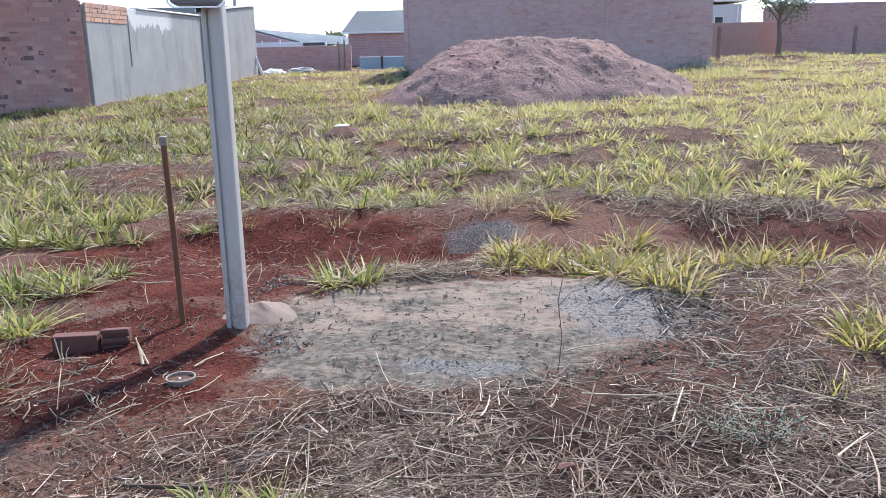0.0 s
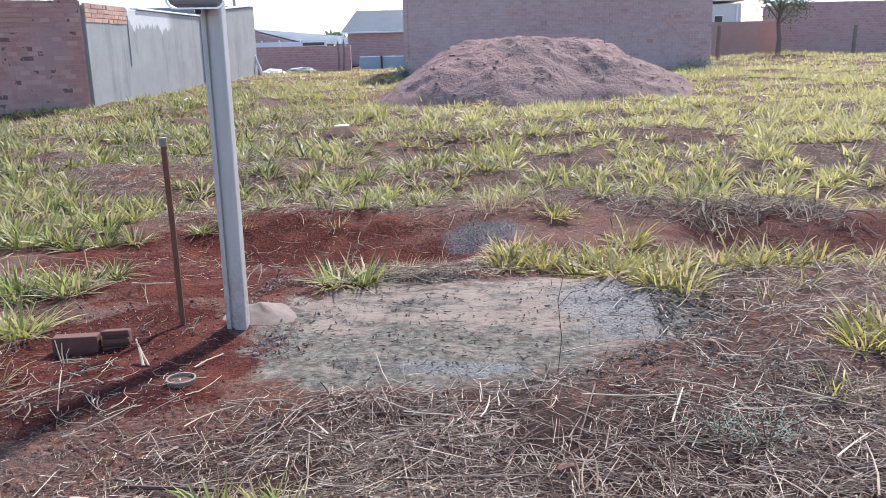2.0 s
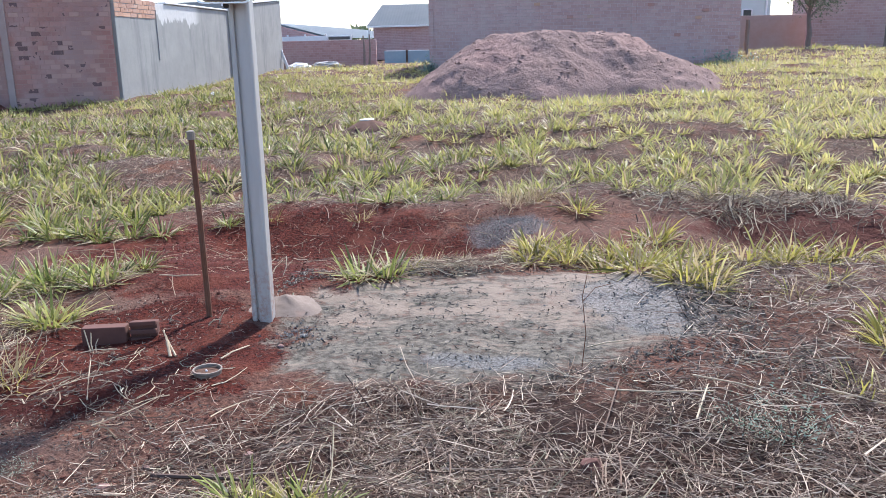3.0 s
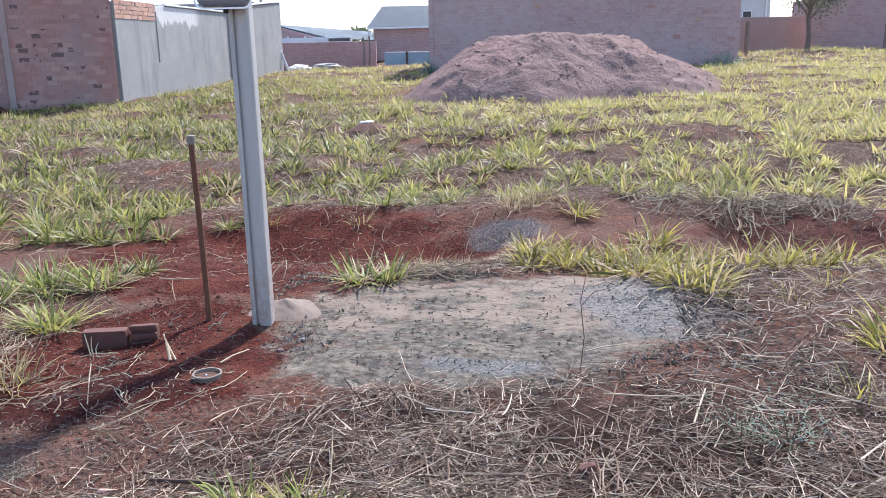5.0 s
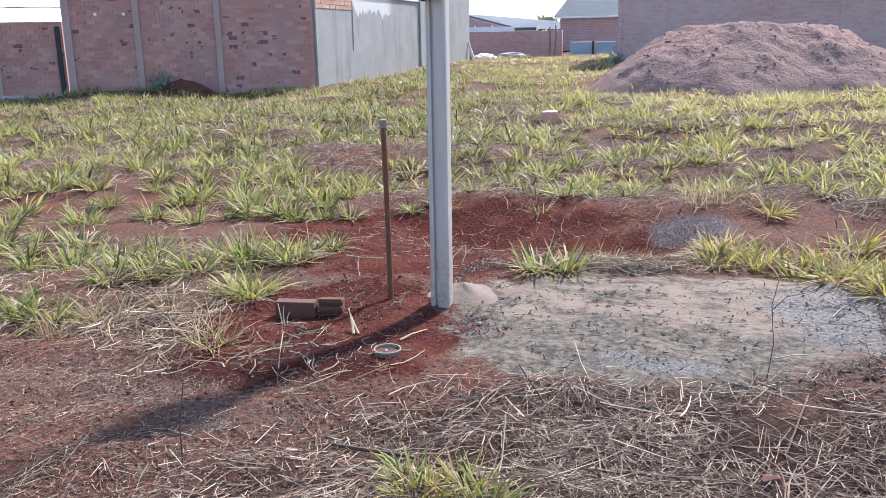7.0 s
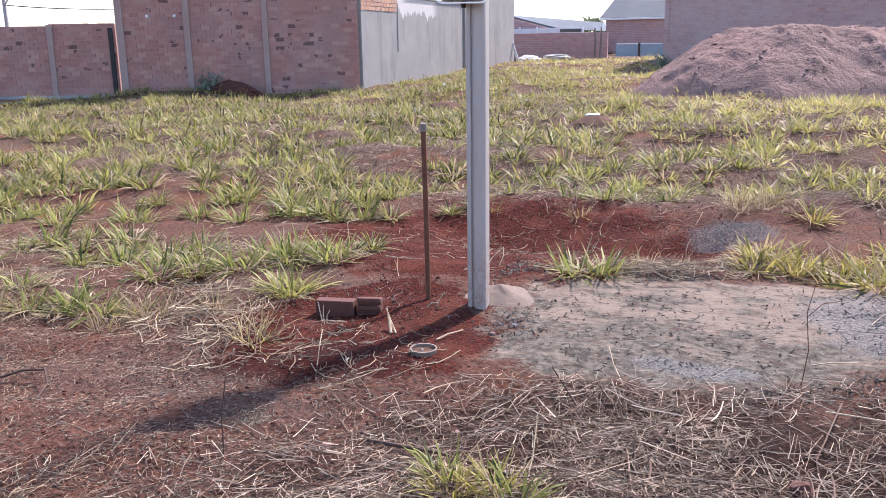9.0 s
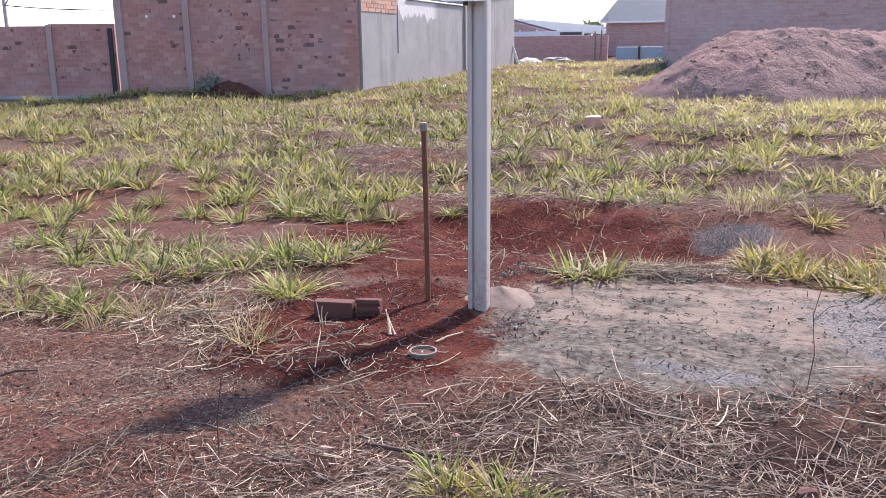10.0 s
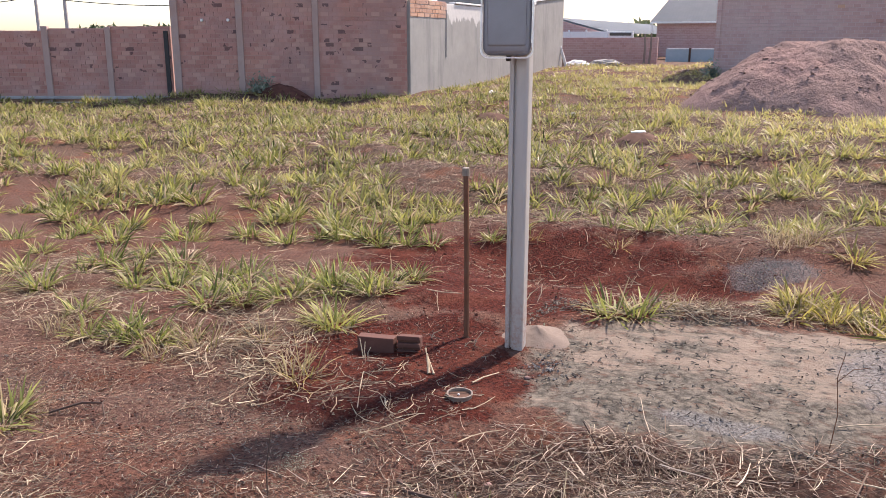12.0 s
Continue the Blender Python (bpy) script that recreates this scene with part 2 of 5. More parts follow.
def steel_material():
    m = Nodes("galvanised_steel", 0.55, 0.2, 0.45)
    stretched = m.add("ShaderNodeMapping")
    m.put(stretched.inputs[0], m.pos)
    stretched.inputs[3].default_value = (1, 1, 0.15)
    col = m.mix(m.noise(18, 6, 0.7, stretched.outputs[0]), (0.35, 0.33, 0.305), (0.52, 0.49, 0.455))
    split = m.add("ShaderNodeSeparateXYZ")
    m.put(split.inputs[0], m.pos)
    splash = m.math("MULTIPLY", m.step(split.outputs[2], 0.02, 0.45, 1.0, 0.0), m.step(m.noise(30, 6, 0.7), 0.4, 0.65))
    m.color(m.mix(m.math("MULTIPLY", splash, 0.7), col, (0.33, 0.17, 0.12)))
    m.put(m.bsdf.inputs["Roughness"], m.step(m.noise(22, 4, 0.6, stretched.outputs[0]), 0.3, 0.7, 0.34, 0.58))
    m.bump(m.noise(60, 3), 0.15, 0.002)
    return m.mat


def roof_material(name, a, b):
    m = Nodes(name, 0.7, spec=0.3)
    wave = m.add("ShaderNodeTexWave")
    m.put(wave.inputs[0], m.pos)
    wave.inputs["Scale"].default_value = 1.7
    m.color(m.mix(m.noise(1.2, 6, 0.7), a, b)).bump(wave.outputs["Fac"], 0.2, 0.02)
    return m.mat


SOIL = soil_material()
LEAF = leaf_material("grass_blade", (0.035, 0.055, 0.013), (0.33, 0.35, 0.09), (0.42, 0.34, 0.19), 0.16, (0.52, 0.47, 0.18))
LEAF_FAR = leaf_material("field_grass", (0.025, 0.038, 0.01), (0.385, 0.385, 0.105), (0.42, 0.33, 0.20), 0.2, (0.66, 0.55, 0.23), True)
LEAF_YELLOW = leaf_material("yellow_grass_blade", (0.06, 0.062, 0.014), (0.52, 0.45, 0.11), (0.42, 0.33, 0.18), 0.2)
LEAF_DRY = leaf_material("dry_grass_blade", (0.19, 0.125, 0.07), (0.45, 0.35, 0.22), (0.22, 0.20, 0.07), 0.15)
LEAF_GREY = leaf_material("grey_weed_leaf", (0.13, 0.19, 0.13), (0.30, 0.38, 0.30), (0.42, 0.36, 0.28), 0.2, (0.36, 0.42, 0.34))
LEAF_TREE = leaf_material("tree_leaf", (0.06, 0.085, 0.045), (0.12, 0.15, 0.08), (0.15, 0.15, 0.08), 0.05, (0.10, 0.12, 0.06))
STRAW = straw_material()
BLEACHED = straw_material("bleached_straw", (0.07, 0.042, 0.028), (0.23, 0.16, 0.098), (0.50, 0.405, 0.27))
LITTER = straw_material("dark_leaf_litter", (0.03, 0.026, 0.022), (0.085, 0.07, 0.055), (0.24, 0.2, 0.155))
THATCH = straw_material("grey_thatch", (0.05, 0.024, 0.017), (0.17, 0.092, 0.06), (0.37, 0.255, 0.172))
BRICK = brick_piece_material("clay_brick", (0.37, 0.18, 0.148), (0.48, 0.255, 0.21), (0.46, 0.31, 0.275))
BRICK_ONE = brick_piece_material("single_clay_brick", (0.37, 0.18, 0.148), (0.48, 0.255, 0.21), (0.46, 0.31, 0.275), True)
BRICK_PALE = brick_piece_material("pale_clay_brick", (0.46, 0.26, 0.18), (0.58, 0.36, 0.25), (0.55, 0.42, 0.34))
MORTAR = plain_material("mortar", (0.37, 0.215, 0.18), (0.46, 0.29, 0.25), 6)
COLUMN = plain_material("stained_concrete_and_hazed_brick", (0.33, 0.235, 0.205), (0.44, 0.335, 0.30), 5, blotch=(0.38, 0.235, 0.19))
# these two bricks are paler than natural: distant haze and glare are in the colour
HOUSE_BRICK = brick_sheet_material("house_brick", (0.45, 0.285, 0.255), (0.54, 0.36, 0.325), (0.54, 0.42, 0.39))
FAR_BRICK = brick_sheet_material("far_brick", (0.44, 0.265, 0.24), (0.52, 0.335, 0.305), (0.52, 0.39, 0.36))
CONCRETE = plain_material("concrete", (0.30, 0.29, 0.28), (0.44, 0.425, 0.40), 9, blotch=(0.24, 0.225, 0.215))
PLASTER = plaster_material()
LIME = plain_material("lime_wash", (0.62, 0.60, 0.56), (0.78, 0.76, 0.72), 5, blotch=(0.5, 0.47, 0.44))
WHITE = plain_material("white_paint", (0.70, 0.70, 0.69), (0.82, 0.82, 0.80), 6)
PALE_GREEN = plain_material("pale_green_paint", (0.46, 0.52, 0.50), (0.60, 0.64, 0.62), 3)
BLUE_SHEET = plain_material("blue_grey_sheet", (0.24, 0.33, 0.37), (0.36, 0.45, 0.48), 3, 0.6)
STEEL = steel_material()
BOX_GREY = plain_material("smoked_plastic", (0.19, 0.19, 0.20), (0.30, 0.30, 0.315), 4, 0.25, spec=0.5, relief=0.1)
BRIGHT = plain_material("bright_metal", (0.68, 0.68, 0.68), (0.8, 0.8, 0.8), 20, 0.3, 0.8)
RUST = plain_material("rusty_iron", (0.10, 0.04, 0.024), (0.22, 0.10, 0.055), 35, 0.8, 0.2, blotch=(0.15, 0.085, 0.055))
CAP = plain_material("dirty_plastic", (0.16, 0.128, 0.10), (0.30, 0.25, 0.20), 24, 0.6, blotch=(0.17, 0.105, 0.075))
DARK = plain_material("black_rubber_and_gap_shade", (0.02, 0.02, 0.022), (0.05, 0.05, 0.05), 20, 0.6)
HOLLOW = plain_material("hollow_clay", (0.085, 0.038, 0.028), (0.15, 0.07, 0.052), 14, blotch=(0.10, 0.04, 0.03))
COLLAR = plain_material("fresh_mortar", (0.14, 0.107, 0.086), (0.25, 0.2, 0.165), 30, 0.95, spec=0.1, relief=0.6, blotch=(0.27, 0.165, 0.125))
MOUND = plain_material("pale_red_earth", (0.145, 0.096, 0.082), (0.315, 0.222, 0.195), 2.6, 0.97, spec=0.05, relief=0.7, depth=0.07, blotch=(0.27, 0.17, 0.148))
HUMP = plain_material("dry_brown_dirt", (0.075, 0.042, 0.032), (0.19, 0.12, 0.09), 12, 0.97, spec=0.05, relief=0.9)
DIRT = plain_material("dark_red_dirt", (0.06, 0.026, 0.02), (0.16, 0.075, 0.055), 9, 0.97, spec=0.05, relief=0.9)
CLOD = plain_material("earth_clod", (0.17, 0.10, 0.085), (0.30, 0.20, 0.175), 4, 0.97, spec=0.05, relief=0.8)
STONE = plain_material("grey_stone", (0.10, 0.094, 0.086), (0.26, 0.245, 0.225), 40)
STALK = plain_material("pale_dry_stalk", (0.36, 0.28, 0.18), (0.56, 0.46, 0.32), 30, 0.7, blotch=(0.26, 0.18, 0.11))
WOOD = plain_material("weathered_wood", (0.16, 0.125, 0.105), (0.30, 0.245, 0.21), 7)
TWIG = plain_material("dark_twig", (0.05, 0.032, 0.026), (0.13, 0.085, 0.06), 20)
ROOF = roof_material("fibre_cement_roof", (0.17, 0.195, 0.215), (0.25, 0.275, 0.295))
SHED_ROOF = roof_material("zinc_roof", (0.16, 0.20, 0.24), (0.25, 0.29, 0.32))
GLASS_DARK = plain_material("dark_glass", (0.03, 0.035, 0.04), (0.06, 0.065, 0.07), 2, 0.1, spec=0.6, relief=0.0)
BARK = plain_material("bark", (0.13, 0.10, 0.085), (0.25, 0.20, 0.17), 12, relief=0.8)


# ---- mesh helpers ----
def mesh_of(name, verts, faces, material, smooth=False):
    me = bpy.data.meshes.new(name)
    me.from_pydata([tuple(v) for v in verts], [], [tuple(f) for f in faces])
    me.materials.append(material)
    if smooth:
        me.polygons.foreach_set("use_smooth", [True] * len(me.polygons))
    me.update()
    return me


def big_mesh(name, verts, faces, material, smooth=False):
    """A mesh from a float array (n, 3) and an index array (m, 3 or 4)."""
    me = bpy.data.meshes.new(name)
    k = faces.shape[1]
    me.vertices.add(len(verts))
    me.vertices.foreach_set("co", np.asarray(verts, dtype=np.float32).ravel())
    me.loops.add(faces.size)
    me.loops.foreach_set("vertex_index", faces.astype(np.int32).ravel())
    me.polygons.add(len(faces))
    me.polygons.foreach_set("loop_start", np.arange(0, faces.size, k, dtype=np.int32))
    me.polygons.foreach_set("loop_total", np.full(len(faces), k, dtype=np.int32))
    me.materials.append(material)
    me.polygons.foreach_set("use_smooth", np.full(len(faces), smooth))
    me.update(calc_edges=True)
    me.validate()
    return me


def part(name, bm, material, parent=None, label=""):
    """Links a bmesh, or a mesh, as one object, under a thing or a part."""
    if isinstance(bm, bmesh.types.BMesh):
        me = bpy.data.meshes.new(name)
        bm.to_mesh(me)
        bm.free()
        me.materials.append(material)
    else:
        me = bm
    ob = new(name, me)
    if parent is not None:
        ob.parent = parent
    return tagged(ob, label)


def box(sx, sy, sz, at=(0, 0, 0), bevel=0.0, bm=None, segments=2, m=None):
    """A bevelled block that stands on at."""
    own = bmesh.new()
    bmesh.ops.create_cube(own, size=1)
    bmesh.ops.scale(own, vec=(sx, sy, sz), verts=own.verts)
    if bevel:
        bmesh.ops.bevel(own, geom=own.edges[:], offset=bevel, segments=segments, affect="EDGES", profile=0.5)
    bmesh.ops.translate(own, vec=(at[0], at[1], at[2] + sz / 2), verts=own.verts)
    if m is not None:
        bmesh.ops.transform(own, matrix=m, verts=own.verts)
    if bm is None:
        return own
    me = bpy.data.meshes.new("join")
    own.to_mesh(me)
    own.free()
    bm.from_mesh(me)
    bpy.data.meshes.remove(me)
    return bm


def prism(outline, z0, z1, bevel=0.0):
    """An upright prism over an outline of (x, y)."""
    bm = bmesh.new()
    low = [bm.verts.new((x, y, z0)) for x, y in outline]
    face = bm.faces.new(low)
    up = bmesh.ops.extrude_face_region(bm, geom=[face])
    bmesh.ops.translate(bm, vec=(0, 0, z1 - z0), verts=[v for v in up["geom"] if isinstance(v, bmesh.types.BMVert)])
    bmesh.ops.recalc_face_normals(bm, faces=bm.faces)
    return bm


def tube(points, radii, sides=8):
    """A swept tube through points, with one radius a point."""
    points = [Vector(p) for p in points]
    verts, faces = [], []
    for i, p in enumerate(points):
        way = (points[min(i + 1, len(points) - 1)] - points[max(i - 1, 0)]).normalized()
        u = way.cross(Vector((0.31, 0.95, 0.05)) if abs(way.z) > 0.5 else Vector((0, 0, 1))).normalized()
        w = way.cross(u)
        for k in range(sides):
            a = 2 * math.pi * k / sides
            verts.append(p + (u * math.cos(a) + w * math.sin(a)) * radii[i])
    for i in range(len(points) - 1):
        for k in range(sides):
            a, b = i * sides + k, i * sides + (k + 1) % sides
            faces.append((a, b, b + sides, a + sides))
    faces.append(tuple(range(sides))[::-1])
    faces.append(tuple(range((len(points) - 1) * sides, len(points) * sides)))
    bm = bmesh.new()
    vs = [bm.verts.new(v) for v in verts]
    for f in faces:
        bm.faces.new([vs[i] for i in f])
    bmesh.ops.recalc_face_normals(bm, faces=bm.faces)
    return bm


def thing(name, x, y, z, label, category, group="", turn=0.0, kind=""):
    ob = new(name)
    ob.matrix_basis = pose(x, y, z, 0, 0, turn)
    return tagged(ob, label, category, group, kind)


# ---- ground ----
LUMP = np.random.RandomState(4)
WAVES = [(LUMP.uniform(-1, 1, 2) * f, LUMP.uniform(0, 6.28), a) for f, a in
         [(1.1, 0.03)] * 5 + [(3.0, 0.014)] * 7 + [(8.0, 0.007)] * 9 + [(22.0, 0.0035)] * 12]


def smooth(lo, hi, v):
    t = np.clip((v - lo) / (hi - lo), 0, 1)
    return t * t * (3 - 2 * t)


def height(x, y):
    """The lie of the land: flat round the post, rising gently to the back."""
    x, y = np.asarray(x, float), np.asarray(y, float)
    z = 0.02 * (np.clip(y, 6, 32) - 6) - 0.012 * (np.clip(y, 34, 60) - 34) * (x < 9) + 0.012 * np.clip(x, -20, 20) * smooth(6, 16, y)
    near = 1 - 0.75 * smooth(30, 60, np.hypot(x, y))
    rough = 0
    for k, p, a in WAVES:
        swell = a * np.sin(k[0] * x + k[1] * y + p)
        rough = rough + (swell * smooth(4.5, 8.5, y) if a > 0.02 else swell * (0.45 + 0.55 * smooth(4.5, 8.5, y)) if a > 0.01 else swell)
    calm = 1 - 0.65 * np.exp(-((x - 0.05) / 0.9) ** 2 - ((y - 4.05) / 0.75) ** 2)
    z = z + rough * near * calm
    trench = np.exp(-((y - 5.75 - 0.1 * np.sin(x * 1.7)) / 0.36) ** 2)
    z = z - 0.13 * trench * (smooth(-2.2, -1.5, x) * (1 - smooth(-0.1, 0.3, x)) + smooth(1.2, 1.8, x) * (1 - smooth(4.2, 5.0, x)))
    bank = np.exp(-((y - 6.45) / 0.3) ** 2)
    return z + 0.06 * bank * smooth(-2.4, -1.6, x) * (1 - smooth(4.0, 5.0, x))


GRAIN = np.random.RandomState(23).rand(64, 64)


def patchy(x, y, scale, shift=0):
    """Smooth random patches between 0 and 1, scale to the metre."""
    u, v = np.asarray(x, float) * scale + 17.3 * shift, np.asarray(y, float) * scale + 5.1 * shift
    i, j = np.floor(u).astype(int), np.floor(v).astype(int)
    u, v = u - i, v - j
    u, v = u * u * (3 - 2 * u), v * v * (3 - 2 * v)
    i, j, k, l = i % 64, j % 64, (i + 1) % 64, (j + 1) % 64
    return (GRAIN[i, j] * (1 - u) + GRAIN[k, j] * u) * (1 - v) + (GRAIN[i, l] * (1 - u) + GRAIN[k, l] * u) * v


def graded(lo, hi, step, reach, growth=1.09):
    mid = list(np.arange(lo, hi, step))
    right, left, s = [mid[-1]], [mid[0]], step
    while right[-1] < reach:
        s *= growth
        right.append(right[-1] + s)
        left.append(left[-1] - s)
    return np.array(left[:0:-1] + mid + right[1:])


def make_ground():
    xs, ys = graded(-3.6, 4.2, 0.04, 900), graded(1.2, 7.2, 0.04, 900)
    gx, gy = np.meshgrid(xs, ys)
    verts = np.stack([gx, gy, height(gx, gy)], -1).reshape(-1, 3)
    n, w = len(ys), len(xs)
    i = (np.arange(n - 1)[:, None] * w + np.arange(w - 1)[None]).ravel()
    faces = np.stack([i, i + 1, i + 1 + w, i + w], -1)
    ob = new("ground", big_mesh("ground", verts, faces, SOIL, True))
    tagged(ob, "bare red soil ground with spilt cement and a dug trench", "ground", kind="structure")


make_ground()


NEAR_X, NEAR_Y, NEAR_STEP = -9.0, 0.8, 0.04
NEAR = height(*np.meshgrid(np.arange(NEAR_X, 9.0, NEAR_STEP), np.arange(NEAR_Y, 13.0, NEAR_STEP))).tolist()


def H(x, y):
    """The ground's height at one place: looked up near the camera, worked out further off."""
    u, v = (x - NEAR_X) / NEAR_STEP, (y - NEAR_Y) / NEAR_STEP
    i, j = int(u), int(v)
    if u < 0 or v < 0 or j + 1 >= len(NEAR) or i + 1 >= len(NEAR[0]):
        return float(height(x, y))
    u, v = u - i, v - j
    return (NEAR[j][i] * (1 - u) + NEAR[j][i + 1] * u) * (1 - v) + (NEAR[j + 1][i] * (1 - u) + NEAR[j + 1][i + 1] * u) * v


# ---- boundary walls ----
def brick_field(name, x0, x1, z0, z1, seed, material, parent, holes=0.0, y=0.0):
    """Courses of bricks over a wall's face, with raked joints, as one part."""
    rnd = np.random.RandomState(seed)
    corners = np.array([(-1, 0, -1), (1, 0, -1), (1, 0, 1), (-1, 0, 1), (-1, 1, -1), (1, 1, -1), (1, 1, 1), (-1, 1, 1)], float)
    quads = np.array([(0, 1, 2, 3), (1, 5, 6, 2), (4, 0, 3, 7), (3, 2, 6, 7), (4, 5, 1, 0)])
    verts, faces, n, row = [], [], 0, 0
    z = z0
    while z + 0.05 < z1:
        high = min(0.1, z1 - z)
        x = x0 - (0.1 if row % 2 else 0.0)
        while x < x1:
            a, b = max(x, x0), min(x + 0.2, x1)
            if b - a > 0.04 and rnd.rand() > holes:
                half = np.array([(b - a) / 2 - 0.005, 0.05, high / 2 - 0.006 - 0.002 * rnd.rand()])
                at = np.array([(a + b) / 2, y - 0.003 - 0.008 * rnd.rand(), z + high / 2 + 0.003 * rnd.randn()])
                verts.append(corners * half + at)
                faces.append(quads + n)
                n += 8
            x += 0.2
        z += 0.1
        row += 1
    return tagged(part(name, big_mesh(name, np.concatenate(verts), np.concatenate(faces), material), None, parent), kind="stuff")


def front_wall():
    """The long brick boundary wall: a low stretch, a high one and a middle one, with concrete columns."""
    w = thing("wall_west", -8.085, 18.97, 0, "red clay brick boundary wall with grey concrete columns and dark stains", "wall", turn=24.2, kind="structure")
    for x0, x1, z1, seed, hole in ((-24.0, -9.45, 1.66, 1, 0.012), (-9.45, -7.97, 1.72, 2, 0.012), (-7.97, -6.48, 1.76, 3, 0.03),
                             (-6.31, -4.8, 3.3, 5, 0.004), (-4.8, -3.0, 3.3, 6, 0.008), (-3.0, -0.86, 2.43, 7, 0.01)):
        base = -0.25 if x1 < -6.4 else -0.1
        part("backing", box(x1 - x0, 0.13, z1 - base - 0.012, ((x0 + x1) / 2, 0.068, base), 0.004), MORTAR, w)
        if seed == 7:
            continue
        brick_field("bricks", x0, x1, 0.18 if x1 < -6.4 else 0.08, z1, seed, BRICK, w, hole)
    part("foundation_beam", box(17.4, 0.1, 0.07, (-15.2, -0.06, 0.06), 0.008), CONCRETE, w, "pale concrete foundation beam")
    part("foundation_beam", box(17.4, 0.1, 0.05, (-15.2, -0.05, -0.06), 0.008), CONCRETE, w, "pale concrete foundation beam")
    for x, z, wide, lean in ((-15.9, 1.7, 0.14, 0), (-12.6, 1.7, 0.14, 0), (-11.3, 1.72, 0.13, 0.01), (-9.45, 1.76, 0.15, 0.0), (-7.97, 1.74, 0.13, 0.01), (-6.35, 3.35, 0.17, 0.0),
                       (-4.82, 3.3, 0.15, 0.0), (-3.02, 2.5, 0.14, 0.0)):
        col = box(wide, 0.13, z + 0.3, (0, 0.0, -0.3), 0.012)
        bmesh.ops.rotate(col, cent=(0, 0, 0), matrix=Matrix.Rotation(lean, 3, "Y"), verts=col.verts)
        bmesh.ops.translate(col, vec=(x, 0.01, 0), verts=col.verts)
        part("column", col, COLUMN, w, "rough grey concrete column")
    # no real slot: a black bar gives the shade of one
    part("gap_shade_bar", box(0.1, 0.1, 1.55, (-6.58, -0.005, 0.1), 0.01), DARK, w, "black bar drawn for the shade in a slot beside the column")
    part("top_course", box(0.5, 0.12, 0.05, (-1.12, 0.06, 2.43), 0.006), BRICK, w)
    for x in (-5.7, -5.08):
        part("pipe_stub", box(0.07, 0.08, 0.07, (x, -0.03, 1.86), 0.02), WHITE, w, "white pipe end in the wall")


front_wall()


def side_wall():
    """The grey plastered wall that runs back from the brick wall's corner."""
    w = thing("wall_side", -8.82, 18.6, 0, "grey plastered wall with bare bricks along its top", "wall", turn=91.1, kind="structure")
    # local x runs back along the wall, local y points away from the camera's side
    part("plaster_wall", box(7.9, 0.16, 2.35, (4.05, 0.08, 0), 0.01), PLASTER, w)
    brick_field("bricks", 0.1, 2.3, 1.98, 2.4, 11, BRICK_PALE, w, 0.0, -0.004)
    part("backing", box(2.05, 0.1, 0.045, (1.3, 0.08, 2.35), 0.004), MORTAR, w)
    part("joint", box(0.035, 0.03, 1.2, (2.3, -0.006, 1.0), 0.008), CONCRETE, w)
    part("coping", box(5.2, 0.22, 0.05, (5.5, 0.07, 2.36), 0.012), LIME, w)
    # the taller end with its sloping coping
    end = bmesh.new()
    for y in (-0.06, 0.12):
        for x, z in ((7.7, 0), (13.6, 0), (13.6, 2.93), (7.7, 2.5)):
            end.verts.new((x, y, z))
    end.verts.ensure_lookup_table()
    v = end.verts
    for f in ((0, 1, 2, 3), (7, 6, 5, 4), (0, 4, 5, 1), (1, 5, 6, 2), (2, 6, 7, 3), (3, 7, 4, 0)):
        end.faces.new([v[i] for i in f])
    bmesh.ops.recalc_face_normals(end, faces=end.faces)
    part("end_wall", end, PLASTER, w)
    slope = math.atan2(0.43, 5.9)
    part("coping", box(6.0, 0.26, 0.06, (0, 0, 0), 0.014, m=Matrix.Translation((10.65, 0.03, 2.73)) @ Matrix.Rotation(-slope, 4, "Y")), WHITE, w, "white sloping coping")
    part("return_wall", box(0.16, 5.0, 2.97, (13.55, 2.62, 0), 0.01), PLASTER, w)
    part("lintel", box(4.6, 0.1, 0.2, (11.3, 0.6, 2.72), 0.01), TWIG, w, "dark beam behind the coping")


side_wall()


def slab_thing(name, x0, x1, y, z0, z1, thick, material, label, category="wall", kind="structure"):
    ob = part(name, box(x1 - x0, thick, z1 - z0, (0, thick / 2, 0), 0.01), material)
    ob.matrix_basis = pose((x0 + x1) / 2, y, z0)
    return tagged(ob, label, category, kind=kind)


slab_thing("wall_far", -10.9, -6.3, 37.0, 0.2, 1.5, 0.15, FAR_BRICK, "low red brick wall at the back of the lots")
slab_thing("wall_east", 11.45, 30.0, 36.0, 0.4, 2.74, 0.15, FAR_BRICK, "red brick boundary wall beyond the field")
# brick wall in the column's pale colour, which stands in for haze
slab_thing("wall_behind_tree", 9.0, 11.6, 37.4, 0.3, 2.1, 0.15, COLUMN, "low red brick wall behind a tree")


